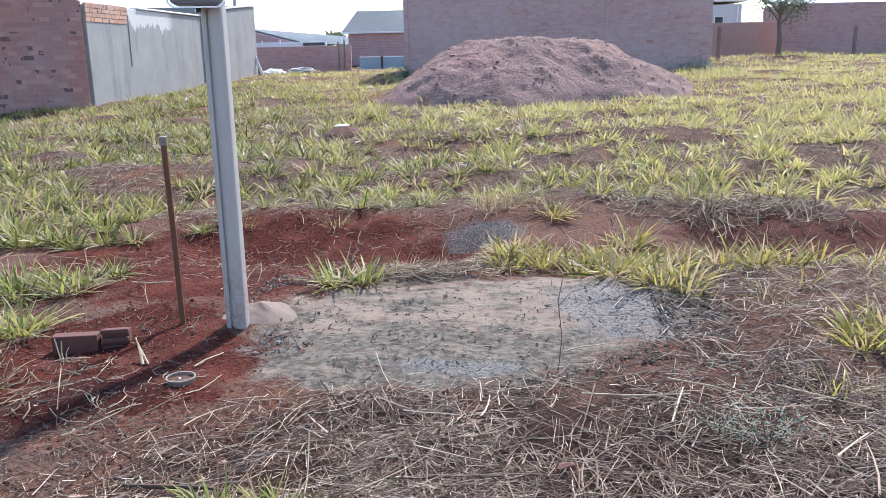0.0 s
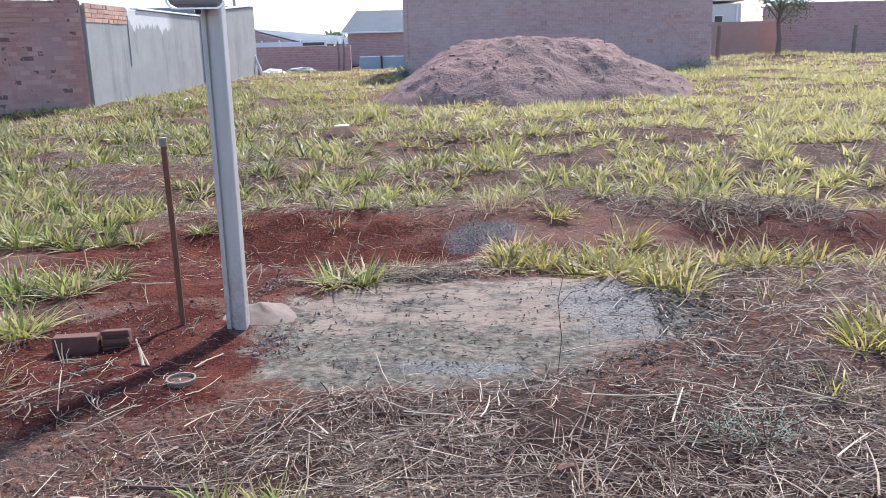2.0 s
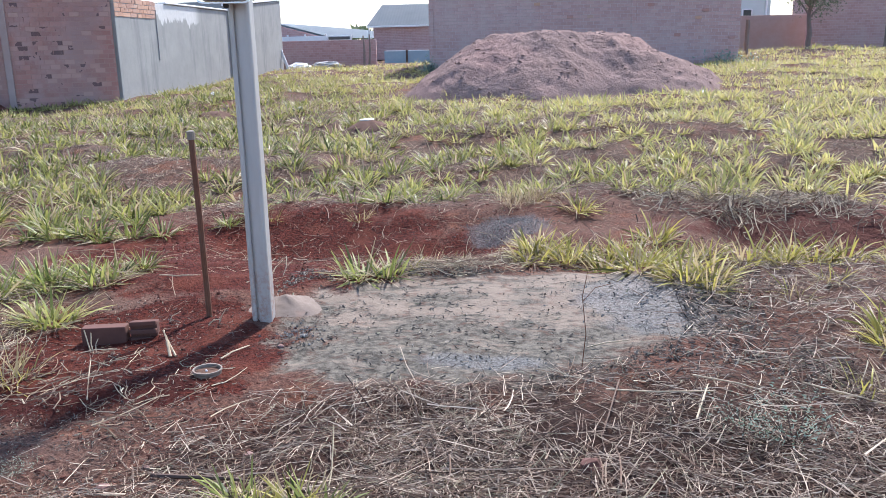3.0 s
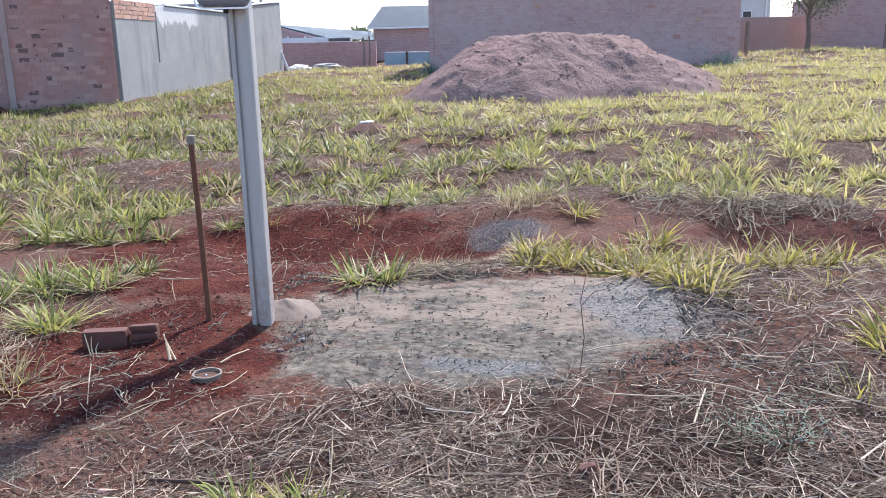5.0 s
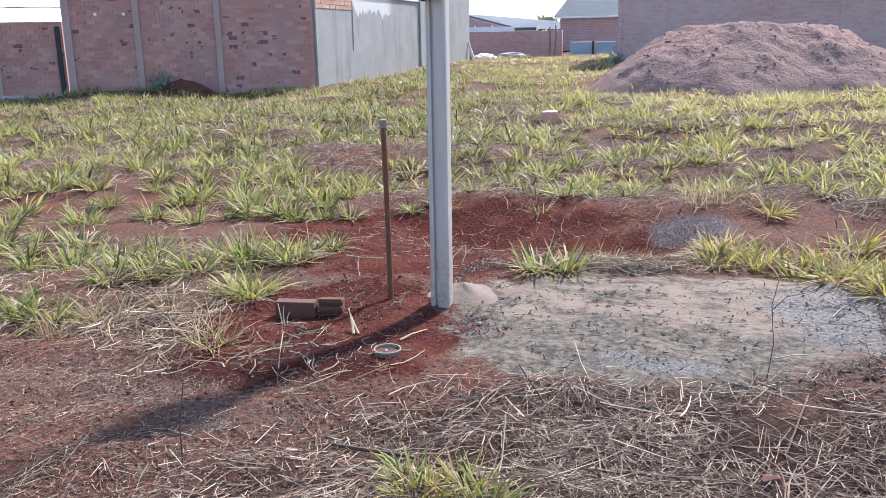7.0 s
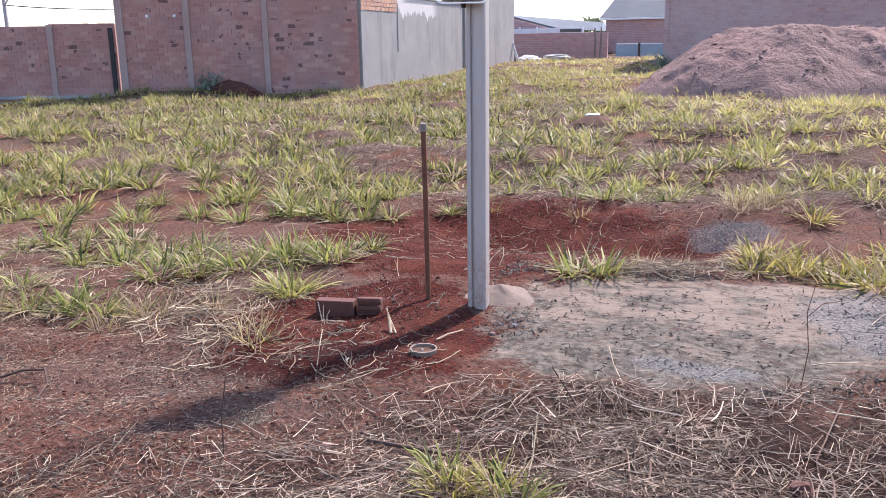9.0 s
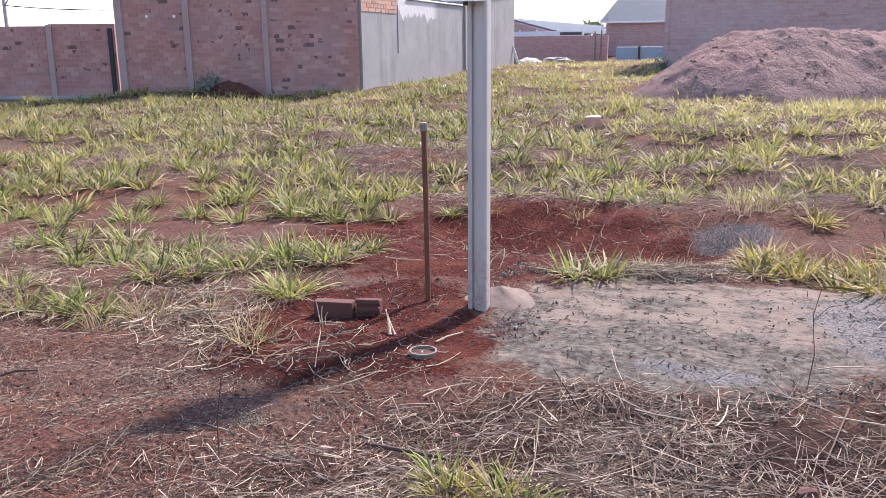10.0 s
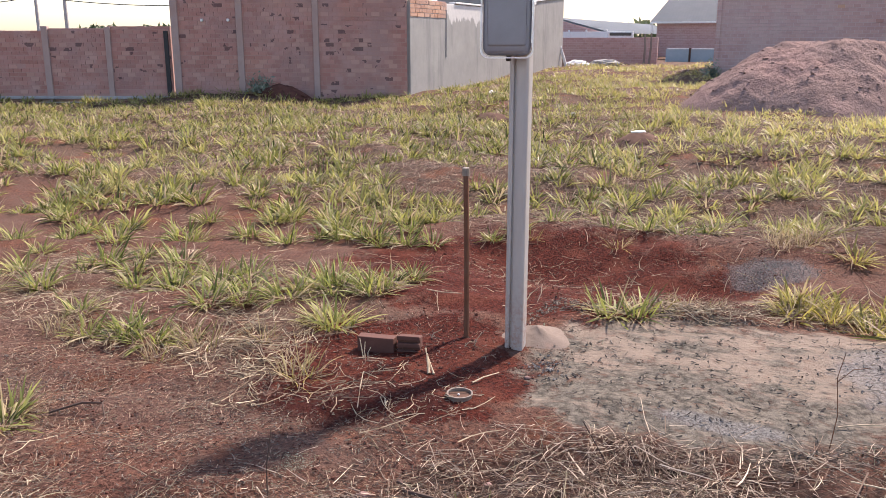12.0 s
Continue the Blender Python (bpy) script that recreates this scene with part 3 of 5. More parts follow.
# ---- buildings ----
def big_house():
    h = thing("brick_house", 1.9, 27.0, 0.2, "large unplastered red brick house behind the earth heap", "house")
    part("wall", box(9.35, 6.0, 4.1, (-0.05, 3.0, 0), 0.01), HOUSE_BRICK, h)
    for x in (1.5, -4.65):
        part("column", box(0.14, 0.12, 4.05, (x, 0.02, 0), 0.01), HOUSE_BRICK, h)
    part("tie_beam", box(9.2, 0.1, 0.16, (-0.05, 0.035, 2.75), 0.01), HOUSE_BRICK, h)
    rnd = random.Random(8)
    for i in range(16):
        x, z = rnd.uniform(-4.4, 4.4), rnd.uniform(0.9, 2.6)
        part("brick", box(0.19, 0.06, 0.09, (round(x / 0.2) * 0.2, -0.004, round(z * 10) / 10), 0.006), rnd.choice((BRICK, BRICK_PALE, MORTAR)), h)
    part("roof", box(9.8, 6.4, 0.14, (-0.05, 3.0, 4.1), 0.02), ROOF, h)


big_house()


def roofed_house():
    h = thing("small_house", -7.8, 55.0, 0.35, "small brick house with a grey corrugated roof", "house")
    part("wall", box(3.9, 5.0, 2.1, (0.1, 2.5, 0), 0.01), FAR_BRICK, h)
    bm = bmesh.new()
    pts = [(-2.25, -0.35, 2.08), (2.3, -0.35, 2.06), (2.3, 2.6, 3.5), (-1.68, 2.6, 3.52)]
    fs = bm.faces.new([bm.verts.new(p) for p in pts])
    bmesh.ops.solidify(bm, geom=[fs], thickness=0.06)
    part("roof", bm, ROOF, h, "grey corrugated fibre cement roof")
    part("eaves_board", box(4.5, 0.04, 0.1, (0.03, -0.38, 2.0), 0.008), WHITE, h)
    part("gable", box(0.12, 1.2, 0.5, (-1.75, 2.2, 2.0), 0.01), FAR_BRICK, h)
    part("eaves_post", box(0.08, 0.08, 2.0, (-2.1, -0.3, 0), 0.01), WHITE, h)


roofed_house()


def shed():
    h = thing("shed", -11.2, 48.0, 0.25, "long shed with a grey blue roof and a white wall", "shed")
    part("wall", box(5.6, 27.0, 1.3, (-2.9, 13.6, 0), 0.01), FAR_BRICK, h)
    part("boundary", box(4.0, 0.1, 1.58, (-0.3, -0.6, 0), 0.01), WHITE, h, "white boundary wall")
    for name, pts in (("roof", ((-2.75, -0.3, 2.36), (0.5, -0.3, 1.5), (0.5, 28, 1.5), (-2.75, 28, 2.36))),
                      ("roof", ((-2.76, 28, 2.36), (-6.0, 28, 1.5), (-6.0, -0.3, 1.5), (-2.76, -0.3, 2.36)))):
        bm = bmesh.new()
        fs = bm.faces.new([bm.verts.new(p) for p in pts])
        bmesh.ops.solidify(bm, geom=[fs], thickness=0.07)
        part(name, bm, SHED_ROOF, h, "grey blue sheet roof")
    bm = prism([(-5.6, 1.2), (0.35, 1.2), (0.35, 1.43), (-2.75, 2.26), (-5.6, 1.5)], 0.34, 0.5)
    bmesh.ops.rotate(bm, cent=(0, 0, 0), matrix=Matrix.Rotation(math.pi / 2, 3, "X"), verts=bm.verts)
    part("gable", bm, FAR_BRICK, h, "dark red gable under the roof")
    part("window", box(1.2, 0.06, 0.16, (1.0, -0.66, 1.36), 0.01), GLASS_DARK, h)
    for x in (-1.9, -0.9, 0.25):
        part("post", box(0.09, 0.09, 1.68, (x, -0.7, 0), 0.01), WHITE, h)


shed()


def panel_row():
    h = thing("sheet_fence", -6.25, 46.0, 0.2, "blue grey metal sheet fence in front of a house", "fence")
    for x, w in ((-0.62, 1.2), (0.64, 1.24)):
        part("sheet", box(w, 0.05, 0.74, (x, 0, 0.0), 0.008), BLUE_SHEET, h)
        part("cap_rail", box(w * 0.9, 0.09, 0.05, (x, 0, 0.72), 0.008), WHITE, h)
    part("post", box(0.1, 0.1, 0.78, (0.0, -0.05, 0), 0.01), TWIG, h)
    part("post", box(0.12, 0.12, 0.86, (1.3, -0.05, 0), 0.01), TWIG, h)


panel_row()


def pale_house():
    h = thing("pale_house", 10.15, 40.0, 0.4, "pale green rendered house with a dark window", "house")
    part("wall", box(1.6, 4.0, 2.55, (-0.1, 2.0, 0), 0.02), PALE_GREEN, h)
    part("eaves", box(2.0, 4.4, 0.12, (-0.1, 2.0, 2.66), 0.02), WHITE, h)
    win = part("window", box(0.42, 0.08, 0.5, (-0.3, -0.02, 1.55), 0.01), WHITE, h)
    part("pane", box(0.34, 0.03, 0.42, (-0.3, -0.06, 1.59), 0.004), GLASS_DARK, win)
    part("pipe", tube([(0.5, -0.05, 0), (0.5, -0.05, 2.5)], [0.04, 0.04]), WHITE, h)
    part("door", box(0.5, 0.06, 1.6, (0.25, -0.03, 0), 0.01), BLUE_SHEET, h)


pale_house()

part_roof = part("tile_roof", box(3.2, 3, 0.16, (0, 0, 0), 0.03), SHED_ROOF)
part_roof.matrix_basis = pose(14.3, 42.0, 2.95, 8, 0, 0)
tagged(part_roof, "pale blue sheet roof behind the boundary wall", "roof", kind="structure")
slab_thing("wall_of_roof", 12.8, 15.8, 41.5, 0.4, 2.9, 2.0, FAR_BRICK, "brick house wall behind the boundary wall")


def pale_block():
    h = thing("unfinished_house", -17.75, 30.0, 0.0, "brick upper wall coloured pale for strong sunlight, behind the boundary wall", "house")
    # lime and pale brick colours stand in for overexposed sunlight on this wall
    part("backing", box(1.3, 2.0, 3.9, (0, 1.05, 0), 0.01), LIME, h)
    brick_field("bricks", -0.65, 0.65, 2.6, 3.9, 21, BRICK_PALE, h)


pale_block()


# ---- earth heap ----
def heap(name, cx, cy, rx, ry, top, flat, seed, label, material, clods, sink=0.1, clod_size=(0.03, 0.13)):
    """A heap of loose earth with ragged flanks, and clods lying on it."""
    rnd = np.random.RandomState(seed)
    start = Vector((seed * 13.7, seed * 5.1, 0))

    def rise(x, y):
        r = np.hypot((x - cx) / rx, (y - cy) / ry)
        wob = 1 + 0.12 * np.sin(3 * np.arctan2(y - cy, x - cx) + seed) + 0.06 * np.sin(7 * np.arctan2(y - cy, x - cx))
        r = r / wob
        body = np.clip((1 - r) / (1 - flat), 0, 1)
        body = body ** 0.9 * (1 - 0.12 * body)
        rough = np.vectorize(lambda u, v: 0.078 * noise.fractal(Vector((u, v, 0)) * 1.7 + start, 0.6, 2.1, 8))(x, y)
        return (top / 0.88) * body + rough * smooth(1.05, 0.8, r) * min(1.0, top) - sink * smooth(0.9, 1.15, r)

    n = 200 if rx > 2 else 60
    xs, ys = np.linspace(cx - rx * 1.25, cx + rx * 1.25, n), np.linspace(cy - ry * 1.25, cy + ry * 1.25, n)
    gx, gy = np.meshgrid(xs, ys)
    z = height(gx, gy) + rise(gx, gy)
    i = (np.arange(n - 1)[:, None] * n + np.arange(n - 1)[None]).ravel()
    ob = new(name, big_mesh(name, np.stack([gx, gy, z], -1).reshape(-1, 3), np.stack([i, i + 1, i + 1 + n, i + n], -1), material, True))
    tagged(ob, label, "earth")
    if clods:
        verts, faces, m = [], [], 0
        ball = bmesh.new()
        bmesh.ops.create_icosphere(ball, subdivisions=1, radius=1)
        lump, tri = np.array([v.co[:] for v in ball.verts]), np.array([[v.index for v in f.verts] for f in ball.faces])
        ball.free()
        k = len(lump)
        a, r = rnd.uniform(0, 6.28, clods), rnd.uniform(0.05, 1.05, clods) ** 0.5
        x, y = cx + rx * r * np.cos(a), cy + ry * r * np.sin(a)
        z = height(x, y) + np.maximum(0.0, rise(x, y))
        s = clod_size[0] + (clod_size[1] - clod_size[0]) * rnd.rand(clods) ** 3
        for i in range(clods):
            pts = lump * (s[i] * rnd.uniform(0.7, 1.3, 3) * (1.2, 1.2, 0.8)) * (1 + 0.18 * rnd.randn(k, 1))
            verts.append(pts + (x[i], y[i], z[i] - s[i] * 0.1))
            faces.append(tri + m)
            m += k
        lumps = new("loose_soil", big_mesh("loose_soil", np.concatenate(verts), np.concatenate(faces), material))
        lumps.parent = ob
        tagged(lumps, "loose clods of earth", kind="stuff")
    return ob


heap("earth_mound", 0.75, 19.2, 3.35, 3.3, 1.08, 0.42, 2, "big heap of pale red earth with loose clods", MOUND, 1500, 0.1, (0.006, 0.032))
heap("soil_mound", -11.3, 17.1, 0.75, 0.4, 0.28, 0.3, 5, "dark red soil heap at the foot of the brick wall", DIRT, 60, 0.05, (0.02, 0.06))
for hx, hy, hs, seed in ((-5.0, 14.2, 0.42, 6), (-8.3, 13.0, 0.3, 7), (-2.0, 12.1, 0.45, 9)):
    heap("soil_hump", hx, hy, hs, hs * 0.8, 0.14 if hs > 0.4 else 0.11, 0.2, seed, "small hump of bare brown soil in the grass", HUMP, 25, 0.05, (0.015, 0.05))


# ---- far distance ----
def utility_pole(x, y, tall, arm):
    p = thing("utility_pole", x, y, 0.0, "thin grey concrete utility pole beyond the wall", "utility pole", "utility poles")
    part("pole", tube([(0, 0, 0), (0, 0, tall)], [0.15, 0.1]), CONCRETE, p)
    if arm:
        part("crossarm", box(1.8, 0.1, 0.12, (0, 0, tall - 1.0), 0.01), WOOD, p)
        part("lamp_arm", tube([(0, 0, 4.0), (1.2, -0.2, 5.0), (2.1, -0.3, 5.5)], [0.05, 0.04, 0.04], 6), CONCRETE, p)
    return p


utility_pole(-51.6, 45, 5.2, False)
utility_pole(-48.8, 45, 8.5, True)
for a, b, sag in (((-70, 42, 3.2), (-48.8, 45, 4.6), 0.35), ((-48.8, 45, 4.05), (-36.0, 46, 3.6), 0.2), ((-48.8, 45, 6.4), (-25.0, 48, 6.0), 0.3)):
    a, b = Vector(a), Vector(b)
    pts = [a.lerp(b, i / 10) - Vector((0, 0, sag * 4 * (i / 10) * (1 - i / 10))) for i in range(11)]
    tagged(part("power_cable", tube(pts, [0.03] * 11, 5), DARK), "dark overhead power cable", "cable", "power cables")
mast = thing("antenna_mast", -10.3, 34.0, 0.3, "thin grey mast behind the plastered wall", "mast")
part("pole", tube([(0, 0, 0), (0, 0, 4.2)], [0.07, 0.06]), CONCRETE, mast)


# ---- leafy things ----
def leaf_cloud(n, place, size, seed):
    """n small folded leaves, each at a point that place(rnd) gives."""
    rnd = np.random.RandomState(seed)
    verts, faces = [], []
    for i in range(n):
        c = np.array(place(rnd))
        d = rnd.randn(3)
        d /= np.linalg.norm(d)
        e = np.cross(d, rnd.randn(3))
        e /= np.linalg.norm(e)
        s = size * rnd.uniform(0.6, 1.4)
        verts += [c - d * s, c + e * s * 0.35, c + d * s, c - e * s * 0.35]
        faces.append((4 * i, 4 * i + 1, 4 * i + 2, 4 * i + 3))
    return np.array(verts), np.array(faces)


def tree(x, y, tall, spread, seed):
    t = thing("tree", x, y, H(x, y), "small leafy tree standing before a brick wall", "tree")
    rnd = random.Random(seed)
    tips = []
    part("trunk", tube([(0, 0, -0.1), (0.04, 0, 0.6), (-0.03, 0.02, 1.2), (0.03, 0, tall * 0.6)], [0.11, 0.085, 0.07, 0.045], 8), BARK, t)
    for i in range(9):
        a, z = i * 2.4, tall * (0.38 + 0.03 * i)
        tip = Vector((math.cos(a) * spread * rnd.uniform(0.6, 1), math.sin(a) * spread * rnd.uniform(0.5, 0.9), z + tall * rnd.uniform(0.12, 0.35)))
        part("limb", tube([(0, 0, z), tuple(tip * 0.5 + Vector((0, 0, z * 0.55))), tuple(tip)], [0.04, 0.028, 0.012], 6), BARK, t)
        tips.append(tip)

    def place(r):
        c = tips[r.randint(len(tips))]
        return c * r.uniform(0.75, 1.1) + Vector(r.randn(3) * 0.2)

    v, f = leaf_cloud(2300, place, 0.05, seed)
    part("crown", big_mesh("crown", v, f, LEAF_TREE), None, t)


tree(10.55, 33.6, 3.0, 0.95, 5)


def far_tree_line():
    def place(r):
        x = r.uniform(-90, 40)
        top = 1.0 + 0.9 * abs(math.sin(x * 0.31)) + 0.6 * abs(math.sin(x * 1.13 + 1))
        return (x, 85 + r.uniform(-3, 3), r.uniform(0.2, 1.0) * top + 0.6)

    v, f = leaf_cloud(9000, place, 0.5, 9)
    tagged(new("far_trees", big_mesh("far_trees", v, f, LEAF_TREE)), "distant dark green line of trees", "trees", kind="stuff")


far_tree_line()


def bush(x, y, wide, tall, seed, material, label):
    b = thing("bush", x, y, H(x, y) - 0.02, label, "bush")
    rnd = random.Random(seed)
    for i in range(5):
        a = i * 1.3
        part("stem", tube([(0, 0, 0), (math.cos(a) * wide * 0.4, math.sin(a) * wide * 0.3, tall * 0.8)], [0.012, 0.005], 5), TWIG, b)

    def place(r):
        return (r.randn() * wide * 0.36, r.randn() * wide * 0.25, abs(r.randn()) * tall * 0.4 + 0.02)

    v, f = leaf_cloud(500, place, 0.05, seed)
    part("leaves", big_mesh("leaves", v, f, material), None, b)


bush(-11.95, 17.05, 0.5, 0.42, 3, LEAF_GREY, "grey green bush at the foot of the wall")
bush(-2.75, 26.4, 0.4, 0.45, 4, LEAF_GREY, "grey green weeds at the corner of the brick house")
bush(6.0, 26.2, 1.0, 0.4, 12, LEAF_GREY, "grey green weeds at the foot of the house")
bush(7.0, 28.0, 0.7, 0.5, 13, LEAF_DRY, "dry weeds beside the fence post")


# ---- rubbish by the far wall ----
def rubble():
    rnd = random.Random(12)
    for i, (x, y, sx, sy, sz, mat, label) in enumerate((
            (-8.7, 33.3, 0.9, 0.6, 0.22, WHITE, "crumpled white plastic sheet on the grass"),
            (-7.7, 33.6, 1.2, 0.6, 0.2, CONCRETE, "grey heap of building rubble on the grass"),
            (-9.1, 32.6, 0.25, 0.25, 0.3, WOOD, "dark stump of a broken post"))):
        bm = bmesh.new()
        bmesh.ops.create_icosphere(bm, subdivisions=3, radius=0.5)
        for v in bm.verts:
            v.co *= 1 + 0.35 * noise.noise(v.co * 5 + Vector((i * 7, 0, 0)))
        bmesh.ops.scale(bm, vec=(sx, sy, sz * 1.6), verts=bm.verts)
        ob = part(("plastic_sheet", "rubble_pile", "stump")[i], bm, mat)
        ob.matrix_basis = pose(x, y, H(x, y) + sz * 0.4)
        tagged(ob, label, ("sheet", "rubble", "stump")[i])
    plank = part("plank", box(0.1, 0.04, 1.0, (0, 0, 0), 0.006), WHITE)
    plank.matrix_basis = pose(-8.75, 31.9, H(-8.75, 31.9) - 0.05, -8, -22, 0)
    tagged(plank, "pale plank leaning against the wall's end", "plank")
    for x, y in ((-6.55, 35.5), (-6.3, 35.3)):
        stake = part("stake", tube([(0, 0, -0.1), (0.03, 0, 0.6), (0.0, 0, 1.15)], [0.05, 0.045, 0.03], 7), WOOD)
        stake.matrix_basis = pose(x, y, H(x, y), 0, rnd.uniform(-6, 6), 0)
        tagged(stake, "weathered wooden stake by the far wall", "stake", "far stakes")


rubble()
for fx, fy, fz in ((7.7, 30.96, 1.28), (13.75, 34.7, 1.15)):
    fp = part("fence_post", tube([(0, 0, -0.2), (0.01, 0, fz * 0.5), (0.02, 0.01, fz)], [0.075, 0.07, 0.066], 8), WOOD)
    fp.matrix_basis = pose(fx, fy, H(fx, fy))
    tagged(fp, "weathered grey wooden fence post in the field", "fence post", "fence posts")


# ---- the meter post ----
def meter_post():
    p = thing("meter_post", -0.957, 3.99, H(-0.96, 3.99), "grey galvanised steel post with a lengthwise groove, streaked with soil", "post", turn=2)
    w, d, r = 0.046, 0.042, 0.016
    outline = []
    for cx, cy, a0 in ((w - r, d - r, 0), (-w + r, d - r, 90), (-w + r, -d + r, 180)):
        outline += [(cx + r * math.cos(radians(a0 + i * 15)), cy + r * math.sin(radians(a0 + i * 15))) for i in range(7)]
    outline += [(-0.022, -d), (-0.019, -d + 0.012), (-0.010, -d + 0.012), (-0.007, -d)]
    outline += [(w - r + r * math.cos(radians(270 + i * 15)), -d + r + r * math.sin(radians(270 + i * 15))) for i in range(7)]
    part("shaft", prism(outline, -0.15, 2.0), STEEL, p)
    part("cap", box(0.104, 0.096, 0.03, (0, 0, 2.0), 0.012), STEEL, p)
    part("conduit", tube([(0, 0, 2.0), (0, 0, 3.4)], [0.026, 0.026], 12), STEEL, p)
    for z in (1.62, 1.86):
        part("strap", box(0.1, 0.092, 0.02, (0, 0, z), 0.004), BRIGHT, p)
    return p


meter_post()


def meter_box():
    b = thing("meter_box", -0.985, 3.885, 1.405, "dark grey electricity meter box with a bright rim on the post", "meter box", turn=14)
    bm = box(0.215, 0.16, 0.52, (0, 0, 0.005), 0.035, segments=4)
    part("body", bm, BOX_GREY, b)
    rim = bmesh.new()
    # a rounded rim round the front
    pts = []
    for cx, cz, a0 in ((0.075, 0.49, 0), (-0.075, 0.49, 90), (-0.075, 0.035, 180), (0.075, 0.035, 270)):
        pts += [(cx + 0.035 * math.cos(radians(a0 + i * 18)), cz + 0.035 * math.sin(radians(a0 + i * 18))) for i in range(6)]
    rings = []
    for grow, y in ((0.0, -0.075), (0.006, -0.075), (0.006, -0.055), (0.0, -0.055)):
        rings.append([rim.verts.new((x + math.copysign(grow, x), y, z + math.copysign(grow, z - 0.26))) for x, z in pts])
    n = len(pts)
    for k in range(4):
        for i in range(n):
            rim.faces.new((rings[k][i], rings[k][(i + 1) % n], rings[(k + 1) % 4][(i + 1) % n], rings[(k + 1) % 4][i]))
    bmesh.ops.recalc_face_normals(rim, faces=rim.faces)
    part("rim", rim, BRIGHT, b, "bright metal rim")
    part("cover", box(0.17, 0.02, 0.44, (0, -0.078, 0.045), 0.012, segments=3), BOX_GREY, b, "smoked plastic cover")
    # added rod: makes the white highlight along the right edge
    part("edge_highlight", tube([(0.104, -0.05, 0.06), (0.104, -0.05, 0.47)], [0.006, 0.006]), BRIGHT, b, "thin bright rod drawn for the highlight on the right edge")
    part("cable_gland", tube([(0.0, 0.02, 0.01), (0.0, 0.02, -0.02)], [0.014, 0.011]), DARK, b, "black cable gland")


meter_box()


def mortar_collar():
    """A skirt of mortar that runs up to the post's foot."""
    bm = bmesh.new()
    rings, n = [], 36
    for k in range(13):
        r = 1 - k / 12.5
        ring = []
        for i in range(n):
            a = 2 * math.pi * i / n
            wob = 1 + 0.2 * noise.noise(Vector((math.cos(a) * 1.2, math.sin(a) * 1.2, 4.0)))
            x, y = 0.19 * r * wob * math.cos(a), 0.15 * r * wob * math.sin(a)
            z = H(x - 0.9, y + 4.13) - H(-0.9, 4.13) + 0.062 * (1 - r) ** 1.25 - 0.004 + 0.012 * (1 - r) * noise.noise(Vector((x, y, 0)) * 17) + 0.004 * noise.noise(Vector((x, y, 1)) * 60)
            ring.append(bm.verts.new((x, y, z)))
        rings.append(ring)
    for k in range(12):
        for i in range(n):
            bm.faces.new((rings[k][i], rings[k][(i + 1) % n], rings[k + 1][(i + 1) % n], rings[k + 1][i])).smooth = True
    bm.faces.new(rings[-1])
    foot = [bm.verts.new((v.co.x, v.co.y, v.co.z - 0.03)) for v in rings[0]]
    for i in range(n):
        bm.faces.new((foot[i], foot[(i + 1) % n], rings[0][(i + 1) % n], rings[0][i]))
    bm.faces.new(foot[::-1])
    ob = part("mortar_collar", bm, COLLAR)
    ob.matrix_basis = pose(-0.9, 4.13, H(-0.9, 4.13))
    tagged(ob, "pale dried mortar heaped round the foot of the post", "mortar")


mortar_collar()


def marker_stake():
    s = thing("marker_stake", -1.235, 4.03, H(-1.235, 4.03), "thin rusty iron rod with a white cap, driven into soil", "stake")
    part("rod", tube([(0, 0, -0.1), (-0.012, 0.02, 0.45), (-0.03, 0.047, 0.845)], [0.0135, 0.0135, 0.0135], 10), RUST, s)
    part("cap", tube([(-0.029, 0.046, 0.83), (-0.031, 0.048, 0.868), (-0.031, 0.048, 0.872)], [0.0185, 0.0185, 0.012], 12), CAP, s, "dirty white plastic cap")


marker_stake()


def hollow_brick():
    """A clay brick on its side: a plain face, and ribbed end walls round six holes."""
    b = thing("hollow_brick", -1.53, 3.75, H(-1.53, 3.75) - 0.012, "red hollow clay brick lying half sunk in soil", "brick", turn=10)
    part("shell", box(0.19, 0.06, 0.095, (-0.07, 0.0, -0.012), 0.004), HOLLOW, b)
    e = thing("hollow_brick", -1.455, 3.785, H(-1.45, 3.79) - 0.012, "red hollow clay brick showing its ribbed side, beside another", "brick", turn=13)
    bm = box(0.115, 0.05, 0.088, (0.015, 0.004, -0.012), 0.003)
    part("core", bm, HOLLOW, e)
    for z in (-0.01, 0.028, 0.066):
        part("rib", box(0.115, 0.02, 0.022, (0.015, -0.03, z), 0.004), HOLLOW, e)


hollow_brick()


